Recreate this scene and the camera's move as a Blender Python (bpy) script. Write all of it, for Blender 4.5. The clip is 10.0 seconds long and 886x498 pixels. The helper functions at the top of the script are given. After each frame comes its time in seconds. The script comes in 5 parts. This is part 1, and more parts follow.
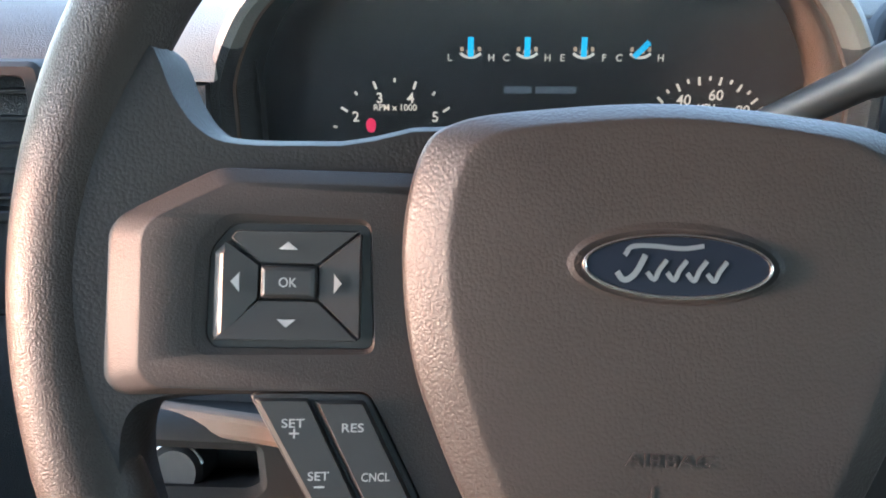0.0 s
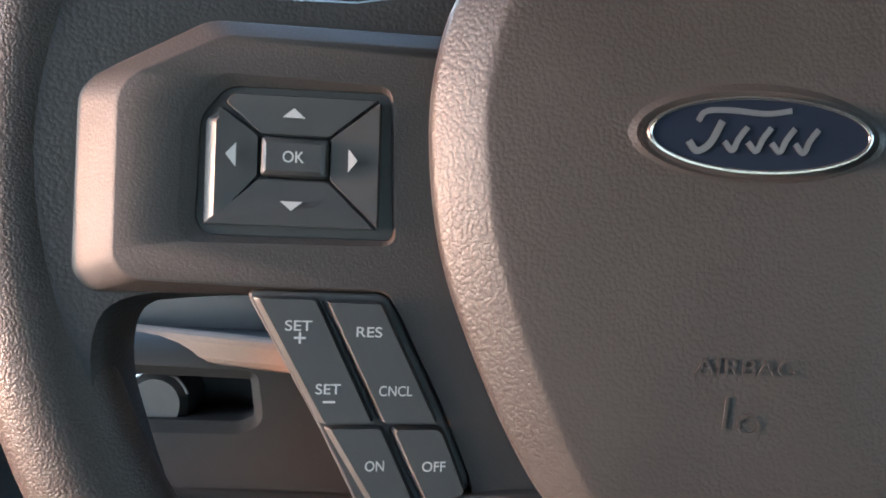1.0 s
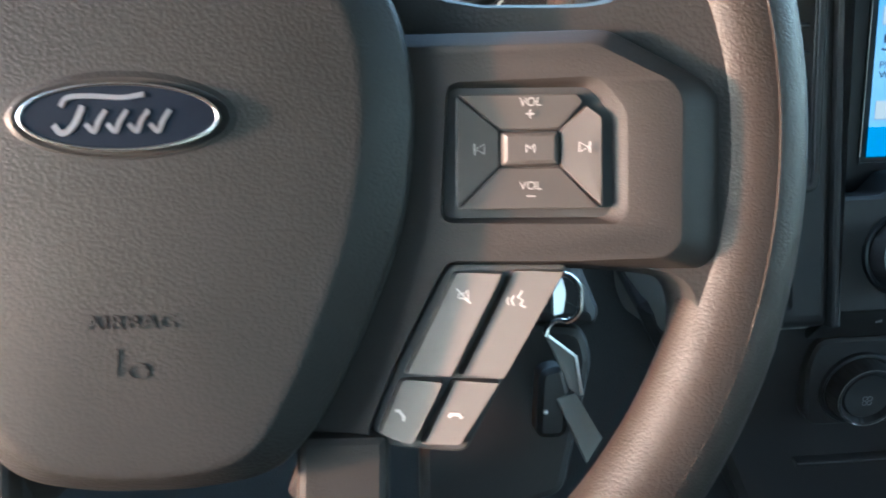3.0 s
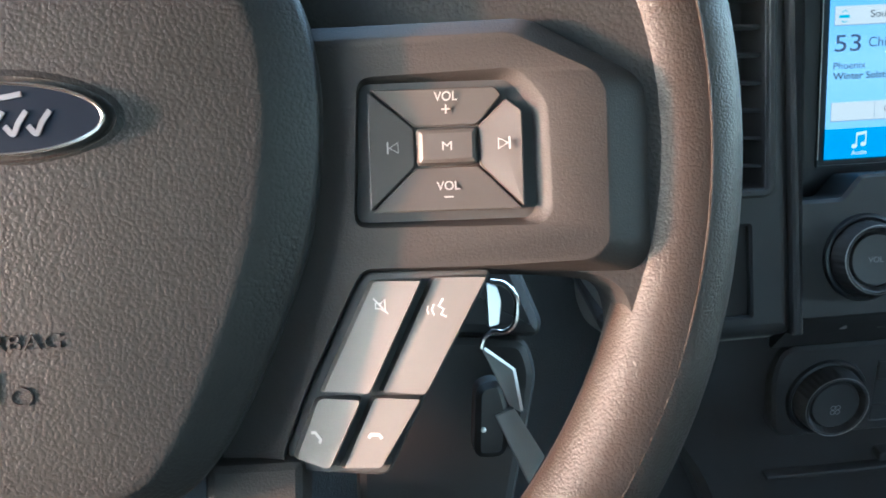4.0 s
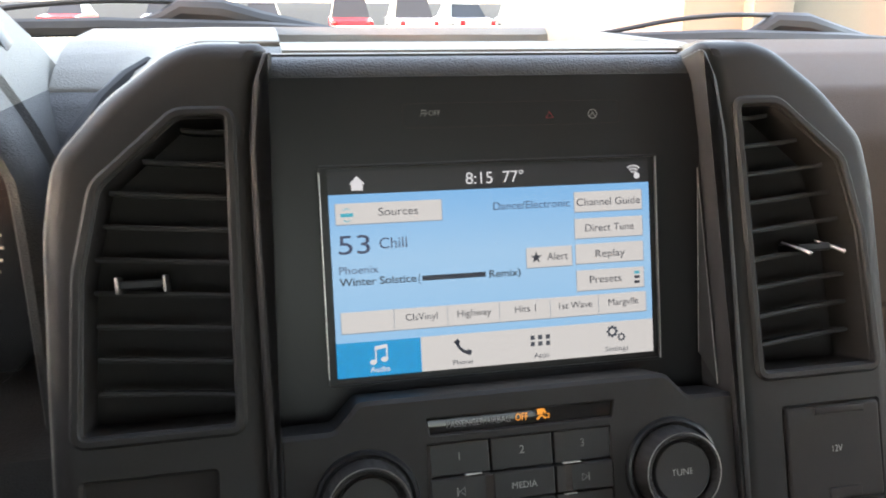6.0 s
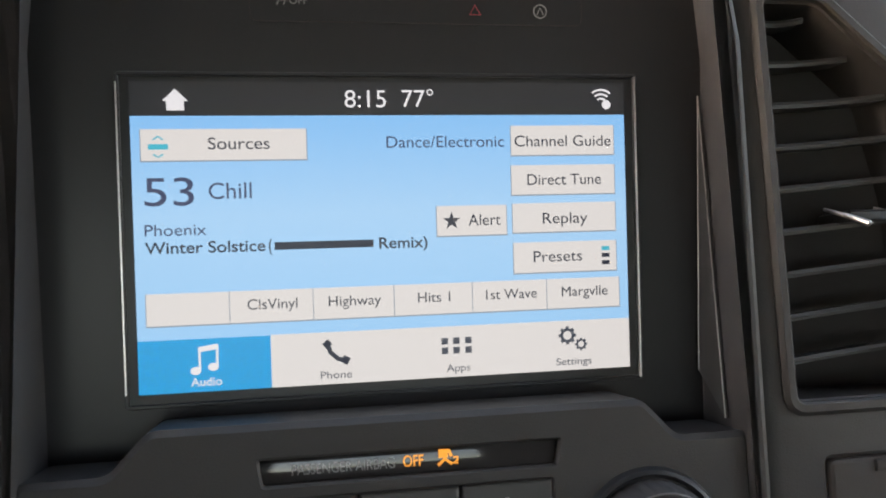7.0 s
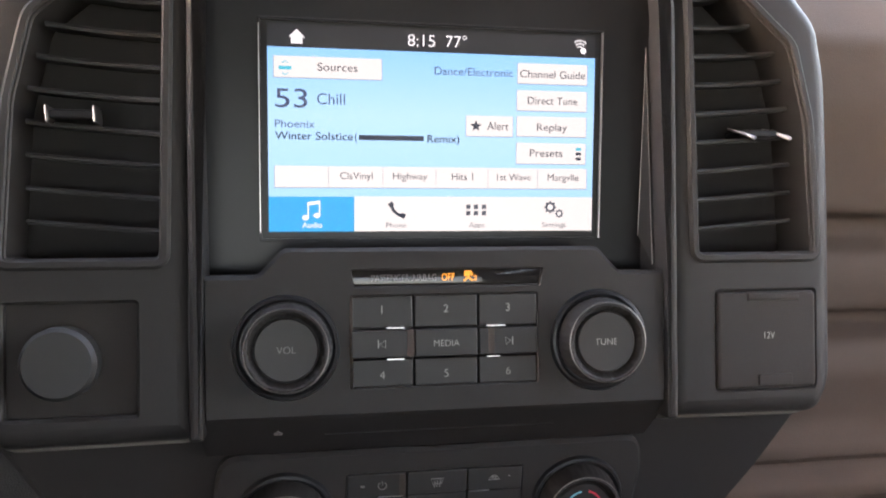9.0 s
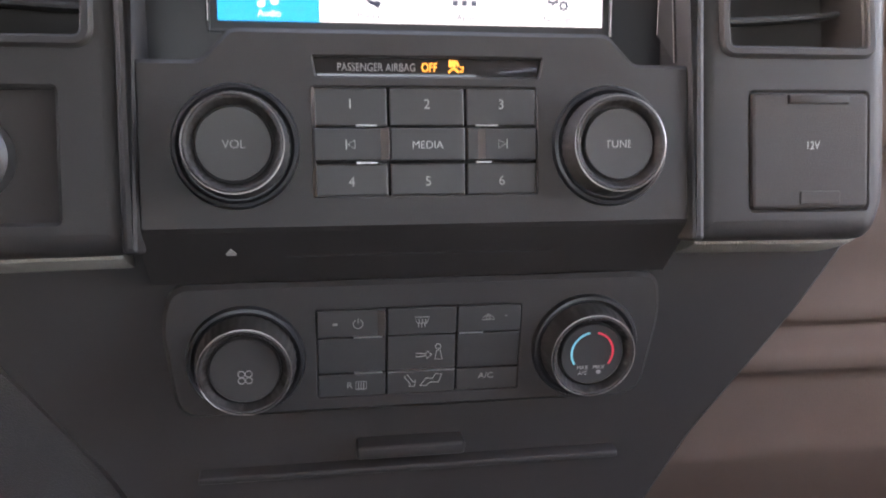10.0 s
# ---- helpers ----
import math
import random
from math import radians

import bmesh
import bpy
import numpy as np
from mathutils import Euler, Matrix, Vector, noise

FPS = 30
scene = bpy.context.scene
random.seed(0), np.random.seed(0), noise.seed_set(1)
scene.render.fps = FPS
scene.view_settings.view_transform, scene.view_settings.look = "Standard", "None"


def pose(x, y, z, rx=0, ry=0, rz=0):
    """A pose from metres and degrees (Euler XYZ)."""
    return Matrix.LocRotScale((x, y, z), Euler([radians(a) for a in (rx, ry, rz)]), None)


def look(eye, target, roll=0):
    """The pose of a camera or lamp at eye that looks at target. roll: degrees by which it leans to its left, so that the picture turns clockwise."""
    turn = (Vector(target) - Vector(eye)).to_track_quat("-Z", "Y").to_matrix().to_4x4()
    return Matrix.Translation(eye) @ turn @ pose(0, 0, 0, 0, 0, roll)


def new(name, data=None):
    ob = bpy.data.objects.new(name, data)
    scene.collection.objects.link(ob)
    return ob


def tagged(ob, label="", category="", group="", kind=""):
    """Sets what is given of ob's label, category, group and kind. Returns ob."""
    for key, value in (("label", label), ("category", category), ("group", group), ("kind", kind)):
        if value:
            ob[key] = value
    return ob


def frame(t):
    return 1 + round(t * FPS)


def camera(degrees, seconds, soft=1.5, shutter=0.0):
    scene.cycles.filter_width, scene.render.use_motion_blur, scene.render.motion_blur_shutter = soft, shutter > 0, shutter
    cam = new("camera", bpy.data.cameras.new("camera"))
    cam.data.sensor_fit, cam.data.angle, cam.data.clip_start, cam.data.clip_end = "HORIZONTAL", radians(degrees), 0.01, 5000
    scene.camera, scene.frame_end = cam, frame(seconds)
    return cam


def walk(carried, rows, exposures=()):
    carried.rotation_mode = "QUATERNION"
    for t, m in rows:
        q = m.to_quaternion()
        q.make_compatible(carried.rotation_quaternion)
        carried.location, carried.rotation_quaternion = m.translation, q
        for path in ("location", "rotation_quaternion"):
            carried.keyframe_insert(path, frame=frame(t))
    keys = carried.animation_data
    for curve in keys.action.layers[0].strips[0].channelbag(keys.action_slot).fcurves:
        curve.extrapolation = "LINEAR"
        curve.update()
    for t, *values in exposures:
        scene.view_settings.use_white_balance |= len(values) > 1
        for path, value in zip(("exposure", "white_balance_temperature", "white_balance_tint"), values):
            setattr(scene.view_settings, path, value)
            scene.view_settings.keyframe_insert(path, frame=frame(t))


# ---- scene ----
cam = camera(58.0, 10.0, soft=1.8, shutter=0.2)
PATH = [
    (0, (-0.009, 0.093, 0.052), (-0.034, 1.927, -0.745), -0.0),
    (0.5, (-0.013, 0.096, 0.027), (-0.058, 1.927, -0.776), -0.2),
    (1, (-0.023, 0.115, 0.008), (0.0, 1.943, -0.803), 1.0),
    (1.5, (-0.028, 0.114, 0.008), (0.054, 1.93, -0.825), 1.8),
    (2, (-0.003, 0.089, 0.026), (0.109, 1.885, -0.846), 1.5),
    (2.2, (0.033, 0.083, 0.029), (0.049, 1.875, -0.859), -0.2),
    (2.5, (0.064, 0.078, 0.031), (0.14, 1.861, -0.872), -0.2),
    (3, (0.129, 0.086, 0.021), (0.246, 1.866, -0.884), -1.0),
    (3.2, (0.146, 0.091, 0.011), (0.243, 1.89, -0.857), -1.4),
    (4.3, (0.151, 0.097, 0.009), (0.332, 1.902, -0.835), -1.9),
    (4.5, (0.158, 0.089, 0.018), (0.353, 1.901, -0.804), -1.8),
    (4.7, (0.169, 0.079, 0.028), (0.443, 1.894, -0.769), -1.15),
    (5, (0.218, 0.061, 0.050), (0.542, 1.894, -0.674), -0.7),
    (5.1, (0.234, 0.061, 0.055), (0.562, 1.896, -0.659), -0.4),
    (5.3, (0.265, 0.078, 0.054), (0.669, 1.924, -0.602), 0.4),
    (5.5, (0.298, 0.104, 0.051), (0.744, 1.95, -0.577), 0.3),
    (6, (0.392, 0.158, 0.029), (0.805, 2.024, -0.562), 0.4),
    (6.2, (0.407, 0.184, 0.008), (0.859, 2.056, -0.533), 0.3),
    (7.3, (0.487, 0.282, -0.04), (0.792, 2.192, -0.551), 1.1),
    (7.5, (0.486, 0.283, -0.04), (0.786, 2.192, -0.554), 1.2),
    (8, (0.478, 0.269, -0.032), (0.783, 2.17, -0.573), 1.8),
    (8.5, (0.448, 0.19, -0.014), (0.795, 2.069, -0.606), 2.6),
    (9, (0.432, 0.13, -0.03), (0.801, 1.992, -0.659), 3.1),
    (9.5, (0.439, 0.126, -0.07), (0.805, 1.972, -0.747), 2.9),
    (10, (0.458, 0.161, -0.118), (0.78, 1.996, -0.845), 2.2),
]
walk(cam, [(t, look(eye, target, roll)) for t, eye, target, roll in PATH],
     [(0, 5.3, 5050, 6), (1.2, 5.25, 4950, 4), (3, 5.35, 4700, -4), (4.5, 5.6, 5000, 3), (5.2, 5.65, 5850, 14), (6, 5.2, 6400, 16), (7.4, 5.45, 6450, 17), (8.3, 5.55, 6900, 21), (9.2, 6.05, 6450, 24), (10, 6.6, 6350, 26)])

from mathutils.geometry import tessellate_polygon

# ---- world, sun, exposure ----
SUN_TO = Vector((-0.97, -0.18, 0.085)).normalized()   # towards the low morning sun, over the driver's shoulder
world = bpy.data.worlds.new("sky")
scene.world = world
world.use_nodes = True
_wn = world.node_tree.nodes
_sky = _wn.new("ShaderNodeTexSky")
_sky.sky_type, _sky.sun_disc = "NISHITA", False
_sky.sun_elevation, _sky.sun_rotation = math.asin(SUN_TO.z), math.atan2(SUN_TO.x, SUN_TO.y)
_sky.dust_density, _sky.ozone_density = 1.0, 1.3
_haze = _wn.new("ShaderNodeHueSaturation")      # a thin morning haze
_haze.inputs["Saturation"].default_value = 0.62
world.node_tree.links.new(_sky.outputs[0], _haze.inputs["Color"])
world.node_tree.links.new(_haze.outputs[0], _wn["Background"].inputs[0])
_wn["Background"].inputs[1].default_value = 0.15
sun = new("sun", bpy.data.lights.new("sun", "SUN"))
sun.data.energy, sun.data.angle, sun.data.color = 0.50, radians(2.0), (1.0, 0.39, 0.17)
sun.matrix_world = Matrix.LocRotScale((-5, -2, 2), SUN_TO.to_track_quat("Z", "Y"), None)

# ---- materials ----
LAMP = 0.0215    # the strength of lit displays against daylight
def material(name, colour, rough=0.5, metal=0.0, grain=0.0, grain_size=0.001, mottle=0.12, mottle_size=0.03,
             coat=0.0, emit=None, power=0.0, cells=False, spec=0.5):
    """A surface with two scales of variation: a fine relief and a broad mottle of tone and gloss."""
    m = bpy.data.materials.new(name)
    m.use_nodes = True
    nt = m.node_tree
    b = nt.nodes["Principled BSDF"]
    b.inputs["Base Color"].default_value = (*colour, 1)
    b.inputs["Roughness"].default_value = rough
    b.inputs["Metallic"].default_value = metal
    b.inputs["Coat Weight"].default_value = coat
    b.inputs["Specular IOR Level"].default_value = spec
    if emit:
        b.inputs["Emission Color"].default_value = (*emit, 1)
        b.inputs["Emission Strength"].default_value = power * LAMP
    tc = nt.nodes.new("ShaderNodeTexCoord")
    if mottle:
        n = nt.nodes.new("ShaderNodeTexNoise")
        n.inputs["Scale"].default_value, n.inputs["Detail"].default_value = 1 / mottle_size, 6
        nt.links.new(tc.outputs["Object"], n.inputs["Vector"])
        mix = nt.nodes.new("ShaderNodeMix")
        mix.data_type = "RGBA"
        mix.inputs[6].default_value = (*[c * (1 - mottle) for c in colour], 1)
        mix.inputs[7].default_value = (*[min(1, c * (1 + mottle) + mottle * 0.01) for c in colour], 1)
        nt.links.new(n.outputs["Fac"], mix.inputs[0])
        nt.links.new(mix.outputs[2], b.inputs["Base Color"])
        r = nt.nodes.new("ShaderNodeMapRange")
        r.inputs[3].default_value, r.inputs[4].default_value = max(0.02, rough * (1 - mottle)), min(1, rough * (1 + mottle))
        nt.links.new(n.outputs["Fac"], r.inputs[0])
        nt.links.new(r.outputs[0], b.inputs["Roughness"])
    if grain:
        bump = nt.nodes.new("ShaderNodeBump")
        bump.inputs["Strength"].default_value, bump.inputs["Distance"].default_value = grain, grain_size * 0.4
        if cells:
            v = nt.nodes.new("ShaderNodeTexVoronoi")
            v.feature = "F1"
            v.inputs["Scale"].default_value = 1 / grain_size
            warp = nt.nodes.new("ShaderNodeTexNoise")
            warp.inputs["Scale"].default_value = 0.35 / grain_size
            add = nt.nodes.new("ShaderNodeMixRGB")
            add.inputs[0].default_value = grain_size * 0.9
            add.blend_type = "ADD"
            nt.links.new(tc.outputs["Object"], warp.inputs["Vector"])
            nt.links.new(tc.outputs["Object"], add.inputs[1])
            nt.links.new(warp.outputs["Color"], add.inputs[2])
            nt.links.new(add.outputs[0], v.inputs["Vector"])
            cr = nt.nodes.new("ShaderNodeMapRange")
            cr.interpolation_type = "SMOOTHSTEP"
            cr.inputs[1].default_value, cr.inputs[2].default_value = 0.75, 0.30
            nt.links.new(v.outputs["Distance"], cr.inputs[0])
            nt.links.new(cr.outputs[0], bump.inputs["Height"])
        else:
            g = nt.nodes.new("ShaderNodeTexNoise")
            g.inputs["Scale"].default_value, g.inputs["Detail"].default_value = 1 / grain_size, 3
            nt.links.new(tc.outputs["Object"], g.inputs["Vector"])
            nt.links.new(g.outputs["Fac"], bump.inputs["Height"])
        nt.links.new(bump.outputs[0], b.inputs["Normal"])
    return m


PAD = material("grained_airbag_vinyl", (0.018, 0.0165, 0.0155), 0.48, grain=0.21, grain_size=0.0011, cells=True, spec=0.24)
LEATHER = material("grained_rim_leather", (0.021, 0.0155, 0.0125), 0.48, grain=0.32, grain_size=0.0008, cells=True, spec=0.27)
PLASTIC = material("moulded_dark_plastic", (0.023, 0.021, 0.020), 0.56, grain=0.35, grain_size=0.0007, spec=0.28)
SPOKEVINYL = material("soft_spoke_vinyl", (0.015, 0.014, 0.0135), 0.62, grain=0.2, grain_size=0.0012, cells=True, spec=0.25)
BEZEL = material("satin_grey_bezel_plastic", (0.027, 0.023, 0.021), 0.58, grain=0.55, grain_size=0.0007, spec=0.22)
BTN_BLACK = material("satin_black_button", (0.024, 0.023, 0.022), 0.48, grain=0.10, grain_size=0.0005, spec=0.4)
# lighter grey for the wheel's right buttons, standing in for sun on them
BTN_GREY = material("smooth_lightened_button", (0.042, 0.036, 0.032), 0.50, grain=0.08, grain_size=0.0005, spec=0.45)
GLOSS = material("dusty_piano_black", (0.012, 0.012, 0.013), 0.34, mottle=0.05, spec=0.32)
CLEARGLOSS = material("gloss_black_lens", (0.016, 0.015, 0.015), 0.07, mottle=0.1, mottle_size=0.004)
VOID = material("duct_black", (0.026, 0.025, 0.024), 0.8, spec=0.3)
HOLE = material("unlit_black_plastic", (0.016, 0.016, 0.016), 0.65)
# DASH and DASHTOP also serve as shaded and lit tones of one vinyl
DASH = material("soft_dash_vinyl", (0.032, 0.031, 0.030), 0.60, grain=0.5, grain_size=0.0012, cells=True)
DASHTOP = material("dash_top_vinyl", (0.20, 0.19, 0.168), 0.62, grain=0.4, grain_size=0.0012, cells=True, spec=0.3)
TRIM = material("brown_grey_trim", (0.105, 0.076, 0.060), 0.75, grain=0.4, grain_size=0.001, spec=0.12)
CHROME = material("chrome", (0.46, 0.43, 0.40), 0.26, 1.0, mottle=0.04)
DULLCHROME = material("satin_chrome", (0.30, 0.28, 0.27), 0.36, 1.0, mottle=0.08)
SILVER = material("brushed_silver", (0.55, 0.54, 0.53), 0.30, 1.0, mottle=0.08)
BLUE = material("emblem_blue_enamel", (0.0040, 0.0062, 0.0125), 0.34, mottle=0.05, spec=0.2)
PRINT = material("off_white_print", (0.28, 0.27, 0.26), 0.55, mottle=0.05)
DIM = material("worn_grey_print", (0.22, 0.21, 0.21), 0.55, mottle=0.05)
AMBER = material("amber_lamp", (0.5, 0.2, 0.02), 0.5, mottle=0, emit=(1.0, 0.38, 0.03), power=0.9)
AMBERDIM = material("dim_amber_print", (0.45, 0.30, 0.18), 0.5, mottle=0, emit=(1.0, 0.62, 0.38), power=0.45)
GAUGE = material("lit_dial_print", (0.6, 0.55, 0.45), 0.5, mottle=0, emit=(1.0, 0.74, 0.49), power=0.8)
NEEDLE = material("lit_cyan_needle", (0.05, 0.5, 0.7), 0.5, mottle=0, emit=(0.08, 0.62, 1.0), power=0.8)
REDLAMP = material("red_lamp", (0.6, 0.02, 0.05), 0.5, mottle=0, emit=(1.0, 0.02, 0.10), power=0.8)
COLD = material("pale_blue_print", (0.16, 0.50, 0.62), 0.5, mottle=0)
HAZARD = material("unlit_red_print", (0.26, 0.02, 0.03), 0.5, mottle=0)
HOT = material("red_print", (0.70, 0.04, 0.07), 0.5, mottle=0)


# ---- shape helpers ----
def part(name, bm, mat, parent, label="", smooth=28):
    me = bpy.data.meshes.new(name)
    bmesh.ops.recalc_face_normals(bm, faces=bm.faces)
    bm.to_mesh(me)
    bm.free()
    return part_mesh(name, me, mat, parent, label, smooth)


def part_mesh(name, me, mat, parent, label="", smooth=28):
    me.materials.clear()
    me.materials.append(mat)
    if smooth:
        me.set_sharp_from_angle(angle=radians(smooth))
        me.polygons.foreach_set("use_smooth", [f.material_index == 0 and len(f.vertices) < 7 for f in me.polygons])
        me.polygons.foreach_set("material_index", [0] * len(me.polygons))
    ob = new(name, me)
    ob.parent = parent
    if label:
        ob["label"] = label
    return ob


def thing(name, label, category, m=None, group="", kind=""):
    ob = new(name)
    ob.empty_display_size = 0.02
    ob.matrix_world = m or Matrix()
    return tagged(ob, label, category, group, kind)


def basis(origin, u, v, n):
    m = Matrix((u, v, n)).transposed().to_4x4()
    m.translation = origin
    return m


def tilted(x, y, z, degrees):
    """A frame on a face that leans away from the seats: u right, v up the face, w out towards the seats."""
    s, c = math.sin(radians(degrees)), math.cos(radians(degrees))
    return basis((x, y, z), (1, 0, 0), (0, s, c), (0, -c, s))


def area2(p):
    return sum(a[0] * b[1] - b[0] * a[1] for a, b in zip(p, p[1:] + p[:1]))


def ccw(p):
    p = [tuple(q) for q in p]
    return p if area2(p) > 0 else p[::-1]


def mirrored(p):
    return ccw([(-x, y) for x, y in p])


def inset(p, d):
    """The outline moved inwards by d."""
    p = ccw(p)
    out = []
    for i, b in enumerate(p):
        a, c = Vector(p[i - 1]), Vector(p[(i + 1) % len(p)])
        b = Vector(b)
        e, f = (b - a).normalized(), (c - b).normalized()
        n1, n2 = Vector((-e.y, e.x)), Vector((-f.y, f.x))
        m = n1 + n2
        k = d / max(0.35, 0.5 * m.length_squared) if m.length > 1e-6 else d
        out.append(b + m * k)
    for _ in range(6):
        for i in range(len(p)):
            j = (i + 1) % len(p)
            if (out[j] - out[i]).dot(Vector(p[j]) - Vector(p[i])) < 0:
                out[i] = out[j] = (out[i] + out[j]) / 2
    return [tuple(q) for q in out]


def rounded(p, r, n=5):
    """The outline with its corners rounded."""
    p = ccw(p)
    out = []
    for i, b in enumerate(p):
        a, c, b = Vector(p[i - 1]), Vector(p[(i + 1) % len(p)]), Vector(b)
        k = min(r, 0.45 * (a - b).length, 0.45 * (c - b).length)
        s, e = b + (a - b).normalized() * k, b + (c - b).normalized() * k
        for j in range(n + 1):
            t = j / n
            out.append(tuple(s * (1 - t) ** 2 + b * 2 * t * (1 - t) + e * t * t))
    return out


def spline(p, n=6):
    """A smooth closed outline through the points."""
    p = [Vector(q) for q in ccw(p)]
    out = []
    for i in range(len(p)):
        a, b, c, d = p[i - 1], p[i], p[(i + 1) % len(p)], p[(i + 2) % len(p)]
        for j in range(n):
            t = j / n
            out.append(tuple(0.5 * (2 * b + (c - a) * t + (2 * a - 5 * b + 4 * c - d) * t * t + (3 * b - a - 3 * c + d) * t ** 3)))
    return out


def spline_open(p, n=6):
    p = [Vector(q) for q in p]
    p = [2 * p[0] - p[1]] + p + [2 * p[-1] - p[-2]]
    out = []
    for i in range(1, len(p) - 2):
        a, b, c, d = p[i - 1:i + 3]
        for j in range(n):
            t = j / n
            out.append(0.5 * (2 * b + (c - a) * t + (2 * a - 5 * b + 4 * c - d) * t * t + (3 * b - a - 3 * c + d) * t ** 3))
    return out + [p[-2]]


def rect(x0, y0, x1, y1):
    return [(x0, y0), (x1, y0), (x1, y1), (x0, y1)]


def ellipse(cx, cy, a, b, n=48):
    return [(cx + a * math.cos(2 * math.pi * i / n), cy + b * math.sin(2 * math.pi * i / n)) for i in range(n)]


def flat(u, v):
    return 0.0


def loops(levels, warp=flat, close=True):
    """A skin over outlines of equal length, each at its own height."""
    bm = bmesh.new()
    rows = [[bm.verts.new((x, y, w + warp(x, y))) for x, y in o] for o, w in levels]
    for a, b in zip(rows, rows[1:]):
        for i in range(len(a)):
            j = (i + 1) % len(a)
            bm.faces.new((a[i], a[j], b[j], b[i]))
    if close:
        bm.faces.new(rows[0])
        bm.faces.new(rows[-1])
    return bm


def slab(outline, w0, w1, bevel=0.0006, warp=flat):
    o = ccw(outline)
    if not bevel:
        return loops([(o, w0), (o, w1)], warp)
    return loops([(o, w0), (o, w1 - bevel), (inset(o, bevel * 0.35), w1 - bevel * 0.3), (inset(o, bevel), w1)], warp)


def fill_between(bm, rings):
    """Flat faces between an outer ring and the openings in it."""
    flat_list = [v for r in rings for v in r]
    for t in tessellate_polygon([[Vector((v.co.x, v.co.y, 0)) for v in r] for r in rings]):
        if len(set(t)) == 3:
            f = bm.faces.new([flat_list[i] for i in t])
            f.material_index = 1


def plate(outer, holes, w0, w1, bevel=0.0008, lip=0.0008, warp=flat, low=None):
    """A plate with openings through it: a chamfered rim, real inner walls."""
    bm = bmesh.new()
    outer = ccw(outer)
    tops = [(inset(outer, bevel), w1)] + [(ccw(h), w1) for h in holes]
    rings = []
    for o, w in tops:
        vs = [bm.verts.new((x, y, w + warp(x, y))) for x, y in o]
        rings.append(vs)
    fill_between(bm, rings)
    roll = [(inset(outer, bevel * (1 - math.sin(radians(a)))), w1 - bevel * (1 - math.cos(radians(a)))) for a in (18, 36, 54, 72)] if bevel > 0.003 else []
    sides = [roll + [(low or outer, w1 - bevel), (low or outer, w0)]] + [[(inset(ccw(h), lip), w1 - lip), (inset(ccw(h), lip), w0)] for h in holes]
    for vs, levels in zip(rings, sides):
        last = vs
        for o, w in levels:
            cur = [bm.verts.new((x, y, w + warp(x, y))) for x, y in o]
            for i in range(len(cur)):
                j = (i + 1) % len(cur)
                bm.faces.new((last[i], last[j], cur[j], cur[i]))
            last = cur
    return bm


def lathe(profile, n=48, at=(0, 0, 0), wobble=0.0, teeth=0):
    """A turned form about its own w axis: profile of (radius, height)."""
    bm = bmesh.new()
    rows = []
    for r, h in profile:
        rows.append([bm.verts.new((at[0] + (r + wobble * (r > 0.004) * math.cos(teeth * 2 * math.pi * i / n)) * math.cos(2 * math.pi * i / n),
                                   at[1] + (r + wobble * (r > 0.004) * math.cos(teeth * 2 * math.pi * i / n)) * math.sin(2 * math.pi * i / n), at[2] + h)) for i in range(n)])
    for a, b in zip(rows, rows[1:]):
        for i in range(n):
            bm.faces.new((a[i], a[(i + 1) % n], b[(i + 1) % n], b[i]))
    if profile[0][0] > 1e-5:
        bm.faces.new(rows[0])
    if profile[-1][0] > 1e-5:
        bm.faces.new(rows[-1])
    bmesh.ops.remove_doubles(bm, verts=bm.verts, dist=1e-6)
    return bm


def tube(points, radius, n=10, closed=False, ends=True):
    """A round bar along a line; radius may be a list."""
    bm = bmesh.new()
    pts = [Vector(p) for p in points]
    k = len(pts)
    rad = radius if isinstance(radius, (list, tuple)) else [radius] * k
    rows, side = [], None
    for i, p in enumerate(pts):
        a = pts[i - 1] if i or closed else p
        b = pts[(i + 1) % k] if i < k - 1 or closed else p
        d = (b - a).normalized()
        side = (d.orthogonal() if side is None else side - d * side.dot(d)).normalized()
        up = d.cross(side)
        rows.append([bm.verts.new(p + (side * math.cos(2 * math.pi * j / n) + up * math.sin(2 * math.pi * j / n)) * rad[i]) for j in range(n)])
    for a, b in zip(rows, rows[1:] + (rows[:1] if closed else [])):
        for j in range(n):
            bm.faces.new((a[j], a[(j + 1) % n], b[(j + 1) % n], b[j]))
    if not closed and ends:
        bm.faces.new(rows[0])
        bm.faces.new(rows[-1])
    return bm


def stroke(points, width, w, warp=flat, thick=0.00025, closed=False):
    """A printed or raised line of even width on a face."""
    bm = bmesh.new()
    pts = [Vector(p) for p in points]
    k = len(pts)
    rows = []
    for i, p in enumerate(pts):
        a = pts[i - 1] if i or closed else p
        b = pts[(i + 1) % k] if i < k - 1 or closed else p
        d = (b - a).normalized()
        s = Vector((-d.y, d.x)) * width / 2
        rows.append([bm.verts.new((q.x, q.y, h + warp(q.x, q.y))) for q, h in ((p - s, w), (p + s, w), (p + s, w + thick), (p - s, w + thick))])
    for a, b in zip(rows, rows[1:] + (rows[:1] if closed else [])):
        for j in range(4):
            bm.faces.new((a[j], a[(j + 1) % 4], b[(j + 1) % 4], b[j]))
    if not closed:
        bm.faces.new(rows[0])
        bm.faces.new(rows[-1])
    return bm


def join(*bms):
    out = bmesh.new()
    for b in bms:
        me = bpy.data.meshes.new("t")
        b.to_mesh(me)
        b.free()
        out.from_mesh(me)
        bpy.data.meshes.remove(me)
    return out


